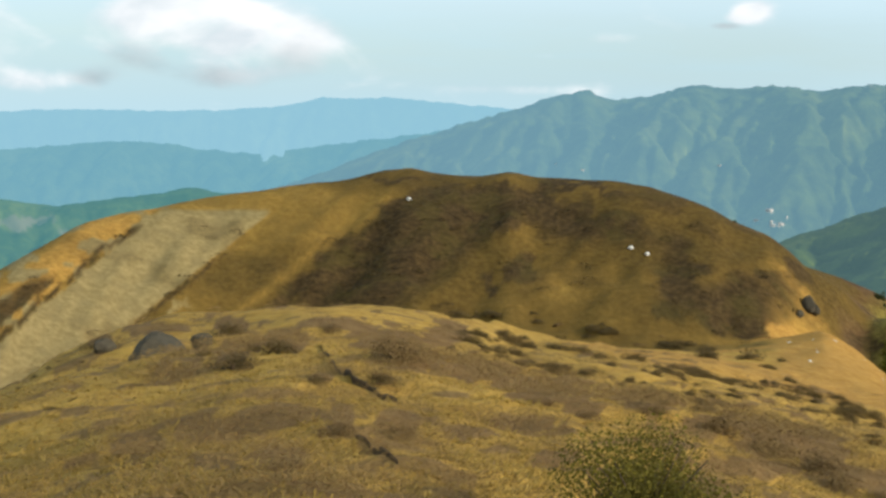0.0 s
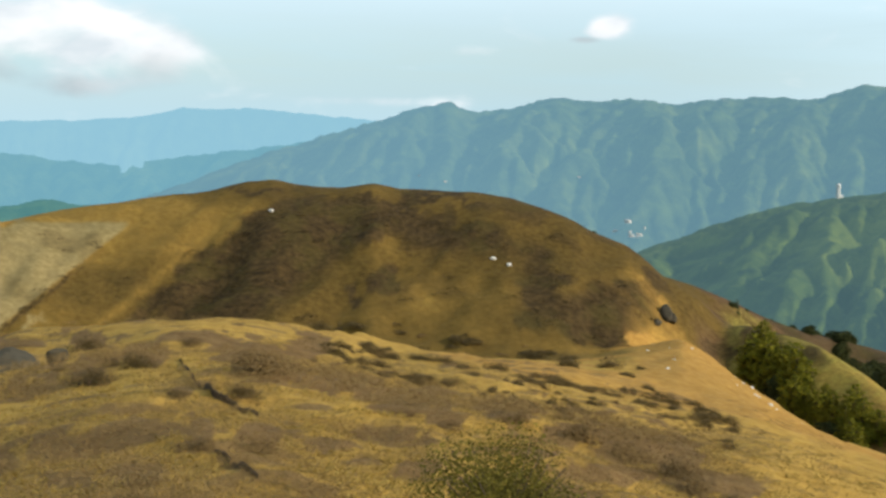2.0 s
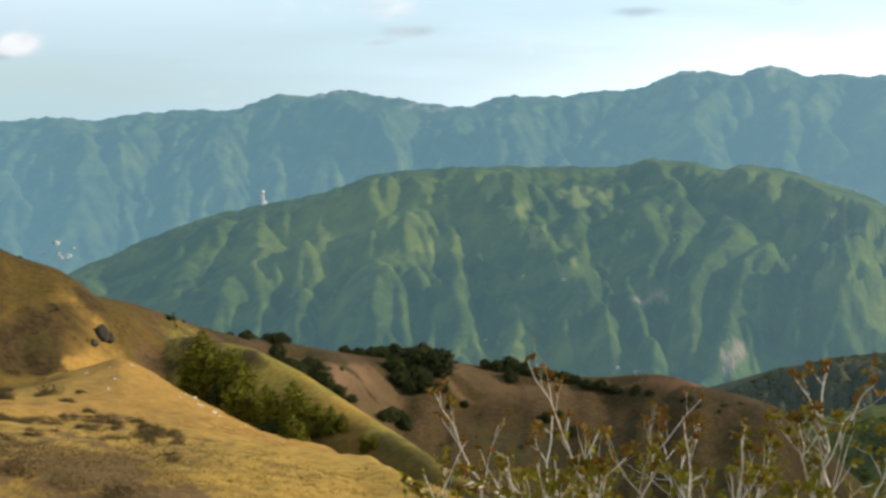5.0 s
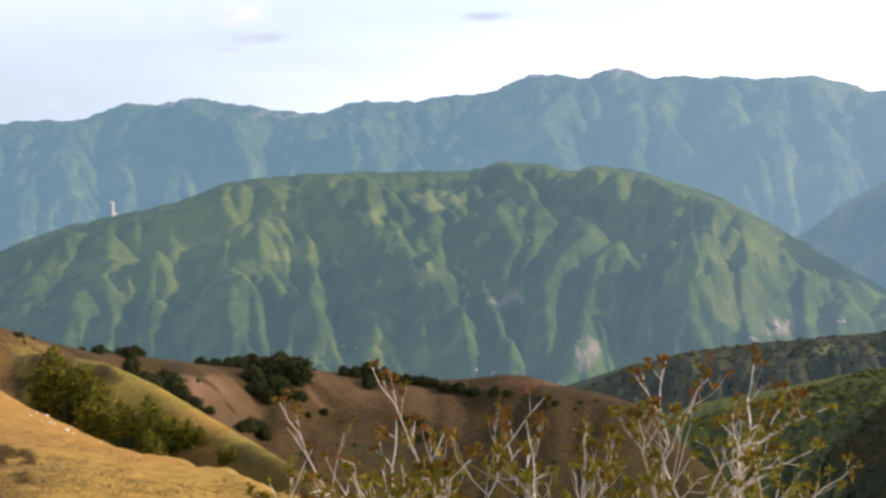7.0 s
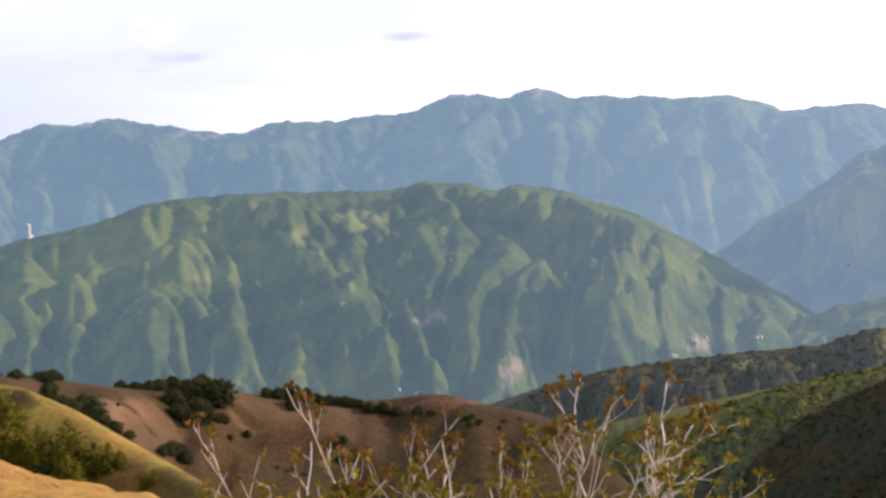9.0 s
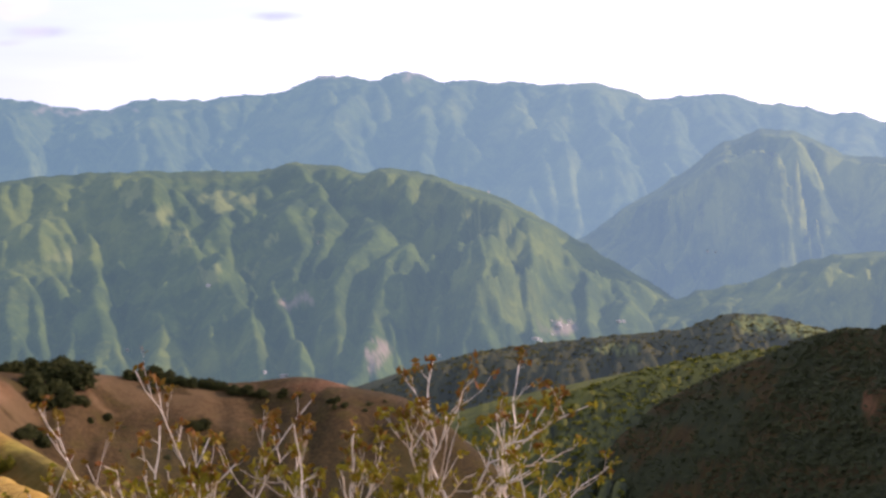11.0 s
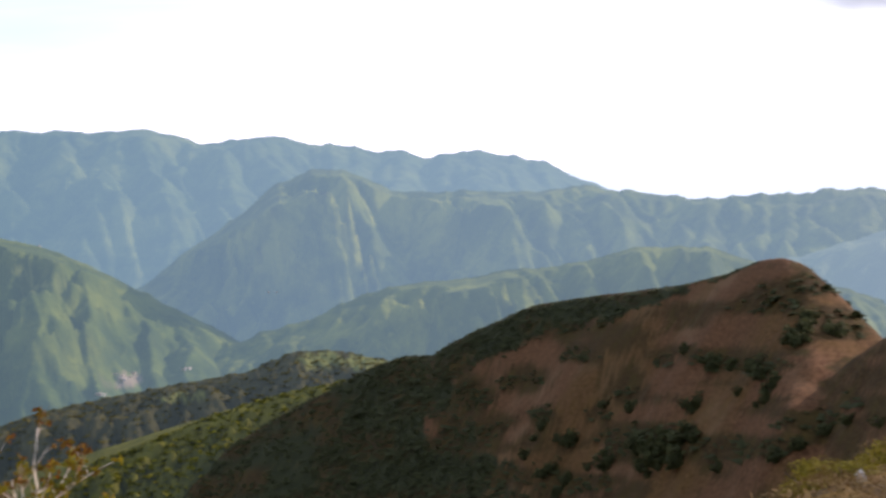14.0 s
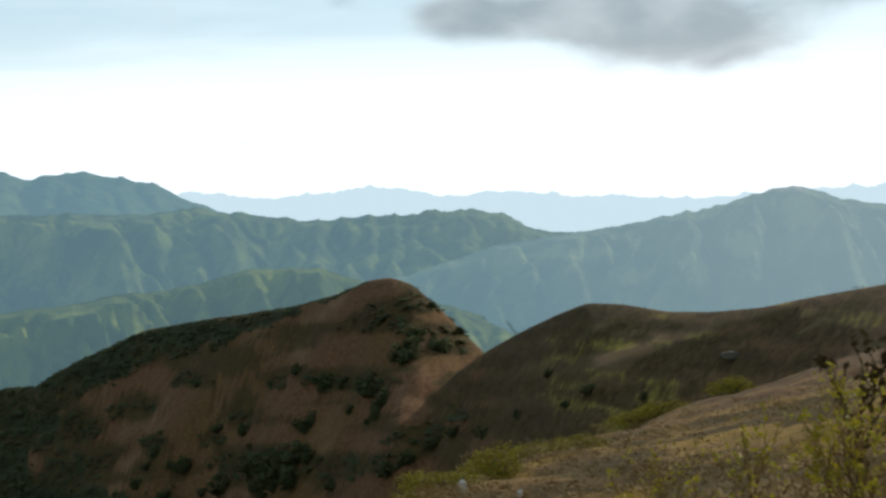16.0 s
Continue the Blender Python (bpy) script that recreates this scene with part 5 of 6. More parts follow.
def build_conifers():
    rng = np.random.RandomState(5)
    young = [conifer(rng, 5.6, 1.75, 16, YOUNG, "bushy yellow-green young conifer on the gully slope", 0.6) for _ in range(3)]
    old = [conifer(rng, 3.4, 1.9, 15, PINE, "dark green round-headed pine on the brown ridge", 0.85) for _ in range(3)]
    # azimuth and elevation of the foot, and the height in degrees
    for kinds, tall, near, far, places in (
        (young, 5.6, 128, 192, [(18.9, -11.0, 2.3), (19.6, -11.2, 2.9), (20.1, -11.4, 2.6), (20.7, -11.5, 2.4), (19.3, -10.7, 2.5), (20.5, -11.0, 2.5), (21.1, -12.3, 1.5), (21.6, -12.5, 1.7),
               (22.2, -12.8, 1.8), (22.8, -12.9, 1.7), (23.4, -12.9, 1.9), (24.0, -13.0, 1.7), (24.6, -12.9, 1.5), (21.9, -12.1, 1.6), (23.0, -12.4, 1.7), (26.0, -13.7, 0.9),
               (25.1, -12.8, 1.0), (26.4, -13.6, 0.7)]),
        (old, 3.4, 150, 262, [(22.1, -9.2, 0.7), (22.6, -9.1, 0.6), (21.2, -8.9, 0.5), (22.4, -9.9, 1.0), (22.9, -10.3, 1.0), (23.3, -10.6, 1.0), (23.8, -10.9, 1.0), (24.3, -11.2, 1.0),
               (24.7, -11.5, 0.9), (25.0, -11.8, 0.8), (23.7, -10.4, 0.9), (25.3, -9.4, 0.4), (26.0, -9.5, 0.5), (26.4, -9.6, 0.6), (26.9, -9.6, 0.7), (27.4, -9.7, 0.9),
               (27.9, -9.9, 1.0), (28.5, -10.1, 1.1), (29.0, -10.3, 1.3), (29.3, -10.6, 1.3), (28.2, -10.8, 1.1), (27.7, -11.0, 0.9), (28.7, -11.3, 1.0), (27.4, -10.5, 0.9),
               (29.2, -11.3, 0.7), (31.2, -10.4, 0.6), (31.7, -10.5, 0.7), (32.3, -10.5, 0.9), (32.9, -10.6, 0.7), (33.5, -10.8, 0.6), (34.2, -10.8, 0.6), (34.8, -11.0, 0.6),
               (35.5, -11.2, 0.6), (36.1, -11.3, 0.6), (36.7, -11.4, 0.5), (37.6, -11.4, 0.5), (38.1, -11.5, 0.4), (39.7, -11.8, 0.4), (40.1, -12.0, 0.4)]),
        (old, 3.4, 150, 262, [(27.1, -12.5, 0.8), (27.7, -12.8, 0.7), (34.2, -12.6, 0.6), (30.3, -12.0, 0.5), (32.3, -10.9, 0.6), (34.8, -13.2, 0.6)]),
        (old, 3.4, 180, 262, [(12.2, -5.3, 0.25), (12.7, -5.5, 0.22), (11.4, -4.9, 0.2), (16.7, -7.5, 0.3), (18.0, -8.0, 0.35), (19.6, -8.7, 0.5), (78.6, -6.6, 0.45), (79.3, -7.3, 0.5), (79.7, -7.7, 0.45)])):
        for az, el, high in places:
            r = seat(az, el, near, far)[1]
            size = r * math.radians(high) / tall
            set_tree(kinds, az, el, near, far, size * (0.88 if kinds is young else 0.74), rng, 0.1)
            if kinds is old and near < 180:
                for q in range(2):
                    set_tree(kinds, az + rng.normal(0, 0.32), el + rng.normal(0, 0.06), near, far, size * rng.uniform(0.40, 0.75), rng, 0.15)
    for src in young + old:
        # the patterns themselves stand among the rest
        az = rng.uniform(19.5, 25.0)
        src.matrix_basis = Matrix.Translation(stand(az, 172.0 - (az - 19.5) * 6))


build_conifers()


# ---- round bushes on the shaded spur and the shoulder ----
def bush(rng, radius, height, count, size, leaf, label, name="bush", group="bushes on the slopes", stems=6, thick=0.04, up=0.0):
    thing = tagged(new(name), label, "bush", group)
    woods = []
    for k in range(stems):
        a = rng.uniform(0, 6.28)
        end = np.array([math.cos(a) * radius * 0.5, math.sin(a) * radius * 0.5, height * rng.uniform(0.45, 0.8)])
        woods.append(tube([(0, 0, -0.15), end * [0.35, 0.35, 0.5], end], [radius * thick, radius * thick * 0.7, radius * thick * 0.25], 5))
    part("branchwork", soup("branchwork", *joined(woods), TRUNK), thing)
    part("foliage", soup("foliage", *leafy_ball(rng, count, radius, height, size, 10, up), leaf), thing)
    return thing


def build_bushes():
    rng = np.random.RandomState(23)
    dark = [bush(rng, 1.5, 1.9, 260, 0.34, DARK_LEAF, "dark green rounded bush on the russet spur") for _ in range(3)]
    olive = [bush(rng, 1.0, 0.7, 3200, 0.040, CUSHION, "low yellow-green moss-like cushion bush on the dry slope") for _ in range(2)]
    for az, el, size in [(70.6, -12.8, 1.4), (71.4, -12.9, 1.6), (72.2, -12.8, 1.7), (73.0, -12.6, 1.5), (71.8, -13.5, 1.6), (70.9, -13.7, 1.4), (67.8, -12.6, 1.3), (70.0, -11.2, 1.0), (72.7, -11.2, 1.1),
                         (68.9, -13.6, 1.2), (67.0, -13.8, 1.3), (74.3, -9.6, 1.1), (73.4, -9.3, 0.9), (75.9, -9.9, 0.9), (77.4, -8.9, 1.0), (78.1, -8.3, 1.2), (78.9, -8.4, 1.1), (66.3, -10.9, 1.1)]:
        for q in range(3):
            set_tree(dark, az + rng.normal(0, 0.35), el + rng.normal(0, 0.12), 120, 320, size * rng.uniform(0.8, 1.7), rng, 0.3)
    for az, el, size in [(76.3, -13.4, 1.3), (77.2, -12.9, 1.4), (78.4, -12.3, 1.3), (79.3, -11.9, 1.2), (80.5, -12.0, 1.1), (82.0, -11.3, 0.9), (84.1, -10.9, 0.8), (85.0, -10.4, 0.8), (87.3, -10.7, 0.6), (74.0, -13.8, 1.4),
                         (88.5, -9.6, 0.5), (89.9, -9.2, 0.5), (90.8, -9.6, 0.45), (83.4, -9.6, 0.8)]:
        set_tree(dark, az, el, 60, 230, size * 0.8, rng, 0.1)
    for az, el, size in [(78.8, -13.9, 0.8), (80.6, -13.5, 0.9), (81.8, -13.2, 0.9), (82.6, -13.0, 1.0), (83.5, -12.8, 0.9), (79.6, -14.2, 0.7), (77.4, -14.4, 0.8), (84.8, -12.6, 0.7), (88.0, -10.0, 1.6), (87.0, -9.2, 1.5), (91, -8.2, 1.4)]:
        set_tree(olive, az, el, 14, 120, size, rng, 0.05)
    for src, (az, r) in zip(dark + olive, [(69.5, 240), (71.1, 250), (74.9, 235), (81.2, 30), (82.9, 38)]):
        src.matrix_basis = Matrix.Translation(stand(az, r))
    # scattered over the spur
    for k in range(60):
        if k % 10 == 0:
            home = rng.uniform(63, 80), rng.uniform(170, 300)
        az, r = home[0] + rng.normal(0, 0.30), home[1] + rng.normal(0, 2)
        if covers(np.array([az]), np.array([r]))["wood"][0] < 0.6 and r < crest(SPUR, np.array([az]), 0.4)[0][0] - 15:
            s = rng.uniform(0.4, 1.2)
            copy_thing(dark[k % 3], Matrix.Translation(stand(az, r) - Vector((0, 0, 0.1))) @ Matrix.Rotation(rng.uniform(0, 6.28), 4, "Z") @ Matrix.Diagonal((s, s, s * rng.uniform(0.7, 1.1), 1)))
    for k in range(50):
        if k % 4 == 0:
            home = rng.uniform(17, 44), rng.uniform(195, 255)
        az, r = home[0] + rng.normal(0, 0.6), home[1] + rng.normal(0, 5)
        s = rng.uniform(0.25, 0.75)
        copy_thing(dark[k % 3], Matrix.Translation(stand(az, r) - Vector((0, 0, 0.1))) @ Matrix.Rotation(rng.uniform(0, 6.28), 4, "Z") @ Matrix.Diagonal((s, s, s * rng.uniform(0.7, 1.1), 1)))
    # brown cushions on the near turf: azimuth, elevation, half width in degrees
    low = [bush(rng, 0.5, 0.34, 2200, 0.021, leaf, label, "heath_bush", "heath cushions on the summit slope", 8, 0.006, 0.8)
           for leaf, label in ((HEATH_LEAF, "low dark olive-brown heath cushion in the dry turf"),) * 2 + ((TWIG_LEAF, "low mauve-brown leafless heath bush in the dry turf"),) * 3]
    for k, (az, el, wide) in enumerate([(-8.7, -10.3, 0.87), (-6.4, -11.0, 1.10), (-8.6, -11.6, 0.78), (-7.7, -10.9, 0.39), (-14.0, -10.8, 0.55), (-9.9, -11.1, 0.44), (-2.3, -12.2, 0.62), (-4.9, -12.2, 0.60),
                         (-1.6, -14.4, 1.26), (-4.2, -14.2, 1.03), (13.8, -14.4, 1.26), (15.7, -14.8, 1.72), (18.4, -15.7, 1.15), (16.8, -15.5, 1.38), (6.2, -13.4, 1.03), (4.3, -12.9, 1.15),
                         (-1.8, -11.2, 1.38), (-4.5, -10.1, 0.92), (9.1, -13.0, 1.15), (11.9, -13.7, 1.15), (-6.1, -15.5, 1.38)]):
        at, r = in_sight(az, el, 7, 120)
        s = r * math.radians(wide) / 0.42
        m = Matrix.Translation(at) @ Matrix.Rotation(rng.uniform(0, 6.28), 4, "Z") @ Matrix.Diagonal((s, s * 0.9, min(s, 1.5) * rng.uniform(0.75, 1.0), 1))
        kind = k % 2 if k < 8 else 2 + (k - 8) % 3
        if k in (0, 1, 8, 9, 10):
            low[kind].matrix_basis = m
        else:
            copy_thing(low[kind], m)
    # rows of small tussocks along the ochre slope
    rows = [[(0.3, -9.9), (5.4, -10.8), (11.3, -11.6), (14.8, -11.9), (18.6, -12.9)],
            [(0.4, -10.6), (5.4, -11.5), (9.7, -12.2), (14.8, -12.5), (18.7, -13.5)],
            [(6.9, -12.4), (10.2, -12.6), (12.6, -13.4)],
            [(0.6, -9.2), (5.4, -9.7), (11.3, -10.5), (14.8, -11.0)]]
    for k in range(230):
        row = rows[(0, 0, 0, 1, 1, 2, 3)[k % 7]]
        az = rng.uniform(row[0][0], row[-1][0])
        el = float(np.interp(az, [p[0] for p in row], [p[1] for p in row])) + rng.normal(0, 0.16)
        at, r = in_sight(az, el, 20, 190)
        s = r * math.radians(rng.uniform(0.14, 0.50)) / 0.42
        copy_thing(low[k % 3], Matrix.Translation(at - Vector((0, 0, 0.05))) @ Matrix.Rotation(rng.uniform(0, 6.28), 4, "Z") @ Matrix.Diagonal((s, s * 0.8, min(s, 1.6) * rng.uniform(0.6, 1.0), 1)))
    # small dark tussocks dotted over the flank
    for k in range(70):
        at, r = in_sight(rng.uniform(-17.2, -12.0), rng.uniform(-14.4, -11.2), 8, 70)
        s = r * math.radians(rng.uniform(0.08, 0.20)) / 0.42
        copy_thing(low[k % 3], Matrix.Translation(at - Vector((0, 0, 0.03))) @ Matrix.Rotation(rng.uniform(0, 6.28), 4, "Z") @ Matrix.Diagonal((s, s * 0.8, s * rng.uniform(0.5, 0.9), 1)))
    # the green bush on the near slope
    b = bush(rng, 0.92, 1.0, 26000, 0.017, OLIVE, "rounded olive-green bush with bare twigs on the near slope", group="", stems=44, thick=0.010)
    at, r = seat(8.7, -18.2, 7, 16)
    b.matrix_basis = Matrix.Translation(at)


build_bushes()


# ---- the shrubs in front of the camera ----
def grow(rng, base, tip, radius, twigs):
    """A zigzag stem from base to tip that forks in its upper half; gives the wood and the places of the leaves."""
    base, tip = np.array(base, dtype=float), np.array(tip, dtype=float)
    n = 13
    t = np.linspace(0, 1, n)[:, None]
    way = tip - base
    length = np.linalg.norm(way)
    way /= length
    bow = np.cross(way, rng.normal(0, 1, 3)) * 0.11 * length
    line = base + way * t * length + bow * np.sin(t * np.pi) + rng.normal(0, 0.020, (n, 3)) * length * np.sin(t * np.pi)
    wood, leaves = [tube(line, radius * (1 - 0.70 * t[:, 0]))], [(line[-1], way)]

    def fork(start, d, reach, thick, depth):
        q = np.linspace(0, 1, 5)[:, None]
        bough = start + d * q * reach + np.array([0, 0, 1.0]) * q ** 2 * reach * 0.22 + rng.normal(0, 0.025, (5, 3)) * reach * q
        wood.append(tube(bough, thick * (1 - 0.55 * q[:, 0]), 4))
        end = bough[-1] - bough[-2]
        leaves.append((bough[-1], end / np.linalg.norm(end)))
        for j in range(rng.randint(1, 4) if depth else rng.randint(0, 2)):
            o = bough[rng.randint(1, 5)]
            e = d + rng.normal(0, 0.45, 3) + [0, 0, 0.3]
            e /= np.linalg.norm(e)
            if depth:
                fork(o, e, reach * rng.uniform(0.3, 0.6), thick * 0.6, depth - 1)
            else:
                leaves.append((o + e * 0.012, e))
    for k in range(twigs):
        s = 0.25 + 0.70 * (k + rng.uniform(0, 1)) / twigs
        i = min(n - 2, int(s * (n - 1)))
        start = line[i] + (line[i + 1] - line[i]) * (s * (n - 1) - i)
        d = way + rng.normal(0, 0.55, 3) + [0, 0, 0.1]
        d /= np.linalg.norm(d)
        fork(start, d, rng.uniform(0.5, 1.1) * length * (0.06 + 0.36 * (1 - s)), radius * (1 - 0.7 * s) * 0.75, 1)
    return wood, leaves


def tufts(rng, places, count, size, spread_m):
    """Small leaves standing in tufts at the twigs' ends."""
    at, out = [], []
    for p, d in places:
        k = rng.randint(count[0], count[1] + 1)
        e = rng.normal(0, 1, (k, 3)) * 0.7 + d
        e /= np.linalg.norm(e, axis=1, keepdims=True)
        at.append(p + e * spread_m * rng.uniform(0.2, 1.0, (k, 1)))
        out.append(np.cross(e, rng.normal(0, 1, (k, 3))))
    at, out = np.concatenate(at), np.concatenate(out)
    out /= np.linalg.norm(out, axis=1, keepdims=True) + 1e-9
    return leaf_quads(at, out, size, rng, 1.9, 0.25)


def sky_point(az, el, r):
    x, y = polar(az, r)
    return np.array([float(x), float(y), float(lift(el, r))])


def shrub(rng, root, node, stems, leaf, label, count, size, reach, twigs, radius, group, bark=None):
    """A shrub whose stems rise from its root to the given tips."""
    base = stand(*root)
    thing = tagged(new("shrub"), label, "shrub", group)
    thing.location = base
    places = []
    hub = np.array(node) - np.array(base)
    trunk = tube([(0, 0, -0.1), hub * [0.4, 0.4, 0.5], hub * [0.8, 0.8, 0.85], hub], [radius * 2.4, radius * 2.0, radius * 1.7, radius * 1.4], 7)
    part("trunk", soup("trunk", *trunk, bark or BARK), thing)
    for tip in stems:
        foot = hub + rng.normal(0, 0.025, 3) * [1, 1, 1.6]
        w, l = grow(rng, foot, np.array(tip) - np.array(base), radius * rng.uniform(0.75, 1.15), twigs)
        part("stem", soup("stem", *joined(w), bark or BARK), thing, "brown forked stem" if bark else "pale grey-brown forked stem")
        places += l
    if bark is None:
        high = np.percentile([p[2] for p, _ in places], 72)
        upper, places = [q for q in places if q[0][2] + rng.normal(0, 0.05) > high], [q for q in places if q[0][2] <= high + 0.04]
        part("foliage", soup("foliage", *tufts(rng, upper, count, size, reach), BUDS), thing, "rust-red opening buds")
    part("foliage", soup("foliage", *tufts(rng, places, count, size, reach), leaf), thing)
    return thing


def build_shrubs():
    rng = np.random.RandomState(3)
    P = sky_point
    near = "bare spring shrubs before the camera"
    label = "leafless pale-barked shrub with rust and olive spring buds"

    def filler(low, high, count):
        return [P(rng.uniform(low, high), rng.uniform(-14.6, -12.4), rng.uniform(2.9, 3.5)) for _ in range(count)]
    shrub(rng, (37.0, 3.1), P(36.6, -18.6, 3.1), [P(32.7, -9.2, 3.2), P(33.6, -11.2, 3.0), P(35.4, -11.8, 3.1), P(34.6, -13.0, 3.2), P(36.7, -12.4, 3.0)] + filler(32.5, 37.5, 4), FRESH, label, (3, 5), 0.0092, 0.017, 8, 0.0036, near)
    shrub(rng, (33.0, 3.3), P(32.8, -18.4, 3.3), [P(29.1, -10.4, 3.3), P(30.3, -12.2, 3.2), P(31.6, -13.0, 3.3), P(28.6, -13.4, 3.2)] + filler(29.5, 34, 2), FRESH, label, (3, 5), 0.0092, 0.017, 8, 0.0035, near)
    shrub(rng, (39.8, 3.2), P(39.2, -18.2, 3.2), [P(39.3, -10.6, 3.2), P(37.7, -11.2, 3.3), P(38.6, -11.4, 3.1), P(40.9, -11.7, 3.2), P(42.0, -12.2, 3.4)] + filler(37, 43, 4), FRESH, label, (3, 5), 0.0092, 0.017, 8, 0.0034, near)
    shrub(rng, (45.2, 3.3), P(45.0, -17.6, 3.3), [P(44.0, -9.2, 3.3), P(45.6, -9.9, 3.2), P(47.3, -9.5, 3.4), P(50.0, -11.0, 3.3), P(50.9, -13.1, 3.2), P(42.9, -11.4, 3.2), P(46.4, -11.2, 3.1), P(48.4, -11.0, 3.5), P(49.4, -12.6, 3.3)]
          + filler(42.5, 48.5, 4), FRESH, label, (3, 5), 0.0096, 0.018, 8, 0.0038, near)
    far = "yellow-leaved shrubs on the right slope"
    label = "twiggy shrub with small yellow-green leaves"
    shrub(rng, (95.9, 7.0), P(95.9, -16.5, 7.0), [P(94.4, -9.6, 7.0), P(96.3, -9.8, 7.1), P(97.6, -9.4, 6.8), P(93.2, -11.2, 6.8), P(98.4, -9.2, 7.2), P(95.2, -10.6, 6.7), P(99.2, -10.0, 7.0), P(92.9, -12.6, 6.9), P(96.9, -11.4, 6.6)], YELLOW, label, (2, 5), 0.015, 0.045, 11, 0.009, far, HEATH)
    shrub(rng, (91.6, 7.4), P(91.6, -17.0, 7.4), [P(90.9, -11.6, 7.4), P(92.5, -11.2, 7.3), P(89.6, -12.4, 7.2), P(93.4, -12.0, 7.5), P(91.6, -12.4, 7.0), P(88.9, -13.6, 7.3)], YELLOW, label, (0, 3), 0.015, 0.045, 11, 0.008, far, HEATH)
    shrub(rng, (87.4, 8.5), P(87.4, -16.4, 8.5), [P(86.3, -12.6, 8.5), P(87.9, -12.2, 8.4), P(89.0, -12.6, 8.6), P(87.2, -13.2, 8.3), P(85.6, -13.4, 8.4)], YELLOW, label, (0, 2), 0.014, 0.045, 11, 0.008, far, HEATH)
    bare = "dark bare shrub with withered flower heads"
    shrub(rng, (95.4, 9.0), P(95.4, -13.0, 9.0), [P(95.3, -8.1, 9.0), P(95.9, -8.6, 9.1), P(94.2, -8.9, 9.0), P(96.9, -8.7, 8.9)], HEATH_DARK, bare, (2, 4), 0.03, 0.035, 6, 0.012, far, HEATH_DARK)


build_shrubs()


# ---- rocks, banks and small marks on the ridge ----
def rock(rng, name, label, size, material, detail=3, group=""):
    bm = bmesh.new()
    bmesh.ops.create_icosphere(bm, subdivisions=detail, radius=0.5)
    off = Vector(rng.uniform(-50, 50, 3))
    for v in bm.verts:
        d = v.co.normalized()
        chop = noise.cell(d * 1.7 + off) * 0.12
        v.co *= 1.0 + 0.25 * noise.noise(d * 1.6 + off) + 0.06 * noise.noise(d * 6 + off) + 0.5 * chop
    for k in range(9):
        way = Vector(rng.normal(0, 1, 3)).normalized()
        reach = rng.uniform(0.33, 0.46)
        for v in bm.verts:
            over = v.co.dot(way) - reach
            if over > 0:
                v.co -= way * over * 0.92
    for v in bm.verts:
        v.co = Vector((v.co.x * size[0], v.co.y * size[1], max(v.co.z, -0.35) * size[2]))
    me = bpy.data.meshes.new(name)
    bm.to_mesh(me)
    bm.free()
    me.materials.append(material)
    return tagged(new(name, me), label, "rock", group)


def build_rocks():
    rng = np.random.RandomState(9)
    for name, label, az, el, near, far, size, mat in [
        ("rock", "grey layered rock set in the dry grass", -11.7, -12.3, 35, 64, (1.7, 1.3, 1.15), ROCK),
        ("rock", "small dark rock beside a heath bush", -13.9, -10.9, 40, 64, (0.7, 0.6, 0.6), ROCK),
        ("rock", "dark rock under a turf edge", -9.9, -11.1, 40, 66, (0.7, 0.6, 0.6), ROCK),
        ("rock", "dark rocky outcrop on the hill's shoulder", 15.3, -8.6, 150, 195, (2.4, 1.8, 2.6), ROCK),
        ("rock", "dark rocky outcrop on the hill's shoulder", 15.55, -8.75, 150, 195, (1.8, 1.4, 1.7), ROCK),
        ("rock", "dark rocky outcrop on the hill's shoulder", 15.0, -8.9, 150, 195, (1.2, 1.0, 1.2), ROCK),
        ("boulder", "pale boulder lying on the hillside", 8.02, -6.45, 150, 196, (0.9, 0.7, 0.5), PALE_ROCK),
        ("boulder", "pale boulder lying on the hillside", 8.69, -6.68, 150, 196, (0.8, 0.6, 0.5), PALE_ROCK),
        ("stone", "small pale stone on the hillside", -1.34, -4.65, 150, 196, (0.7, 0.6, 0.6), PALE_ROCK),
        ("rock", "flat grey rock on the grassy shoulder", 91.0, -9.05, 70, 140, (3.2, 2.2, 0.8), ROCK),
        ("stone", "small whitish stone on the mossy slope", 79.5, -14.15, 12, 40, (0.22, 0.2, 0.34), PALE_ROCK),
        ("stone", "small whitish stone on the mossy slope", 81.9, -14.4, 12, 40, (0.16, 0.15, 0.16), PALE_ROCK)]:
        ob = rock(rng, name, label, size, mat)
        at, r = in_sight(az, el, near, far)
        ob.matrix_basis = Matrix.Translation(at + Vector((0, 0, size[2] * 0.22))) @ Matrix.Rotation(rng.uniform(0, 6.28), 4, "Z")
    for k in range(26):
        az, r = rng.uniform(14, 26), rng.uniform(95, 150)
        s = rng.uniform(0.15, 0.45)
        ob = rock(rng, "stone", "small pale stone on the ochre slope", (s, s * 0.8, s * 0.7), PALE_ROCK, 2, "stones on the ochre slope")
        ob.matrix_basis = Matrix.Translation(stand(az, r))


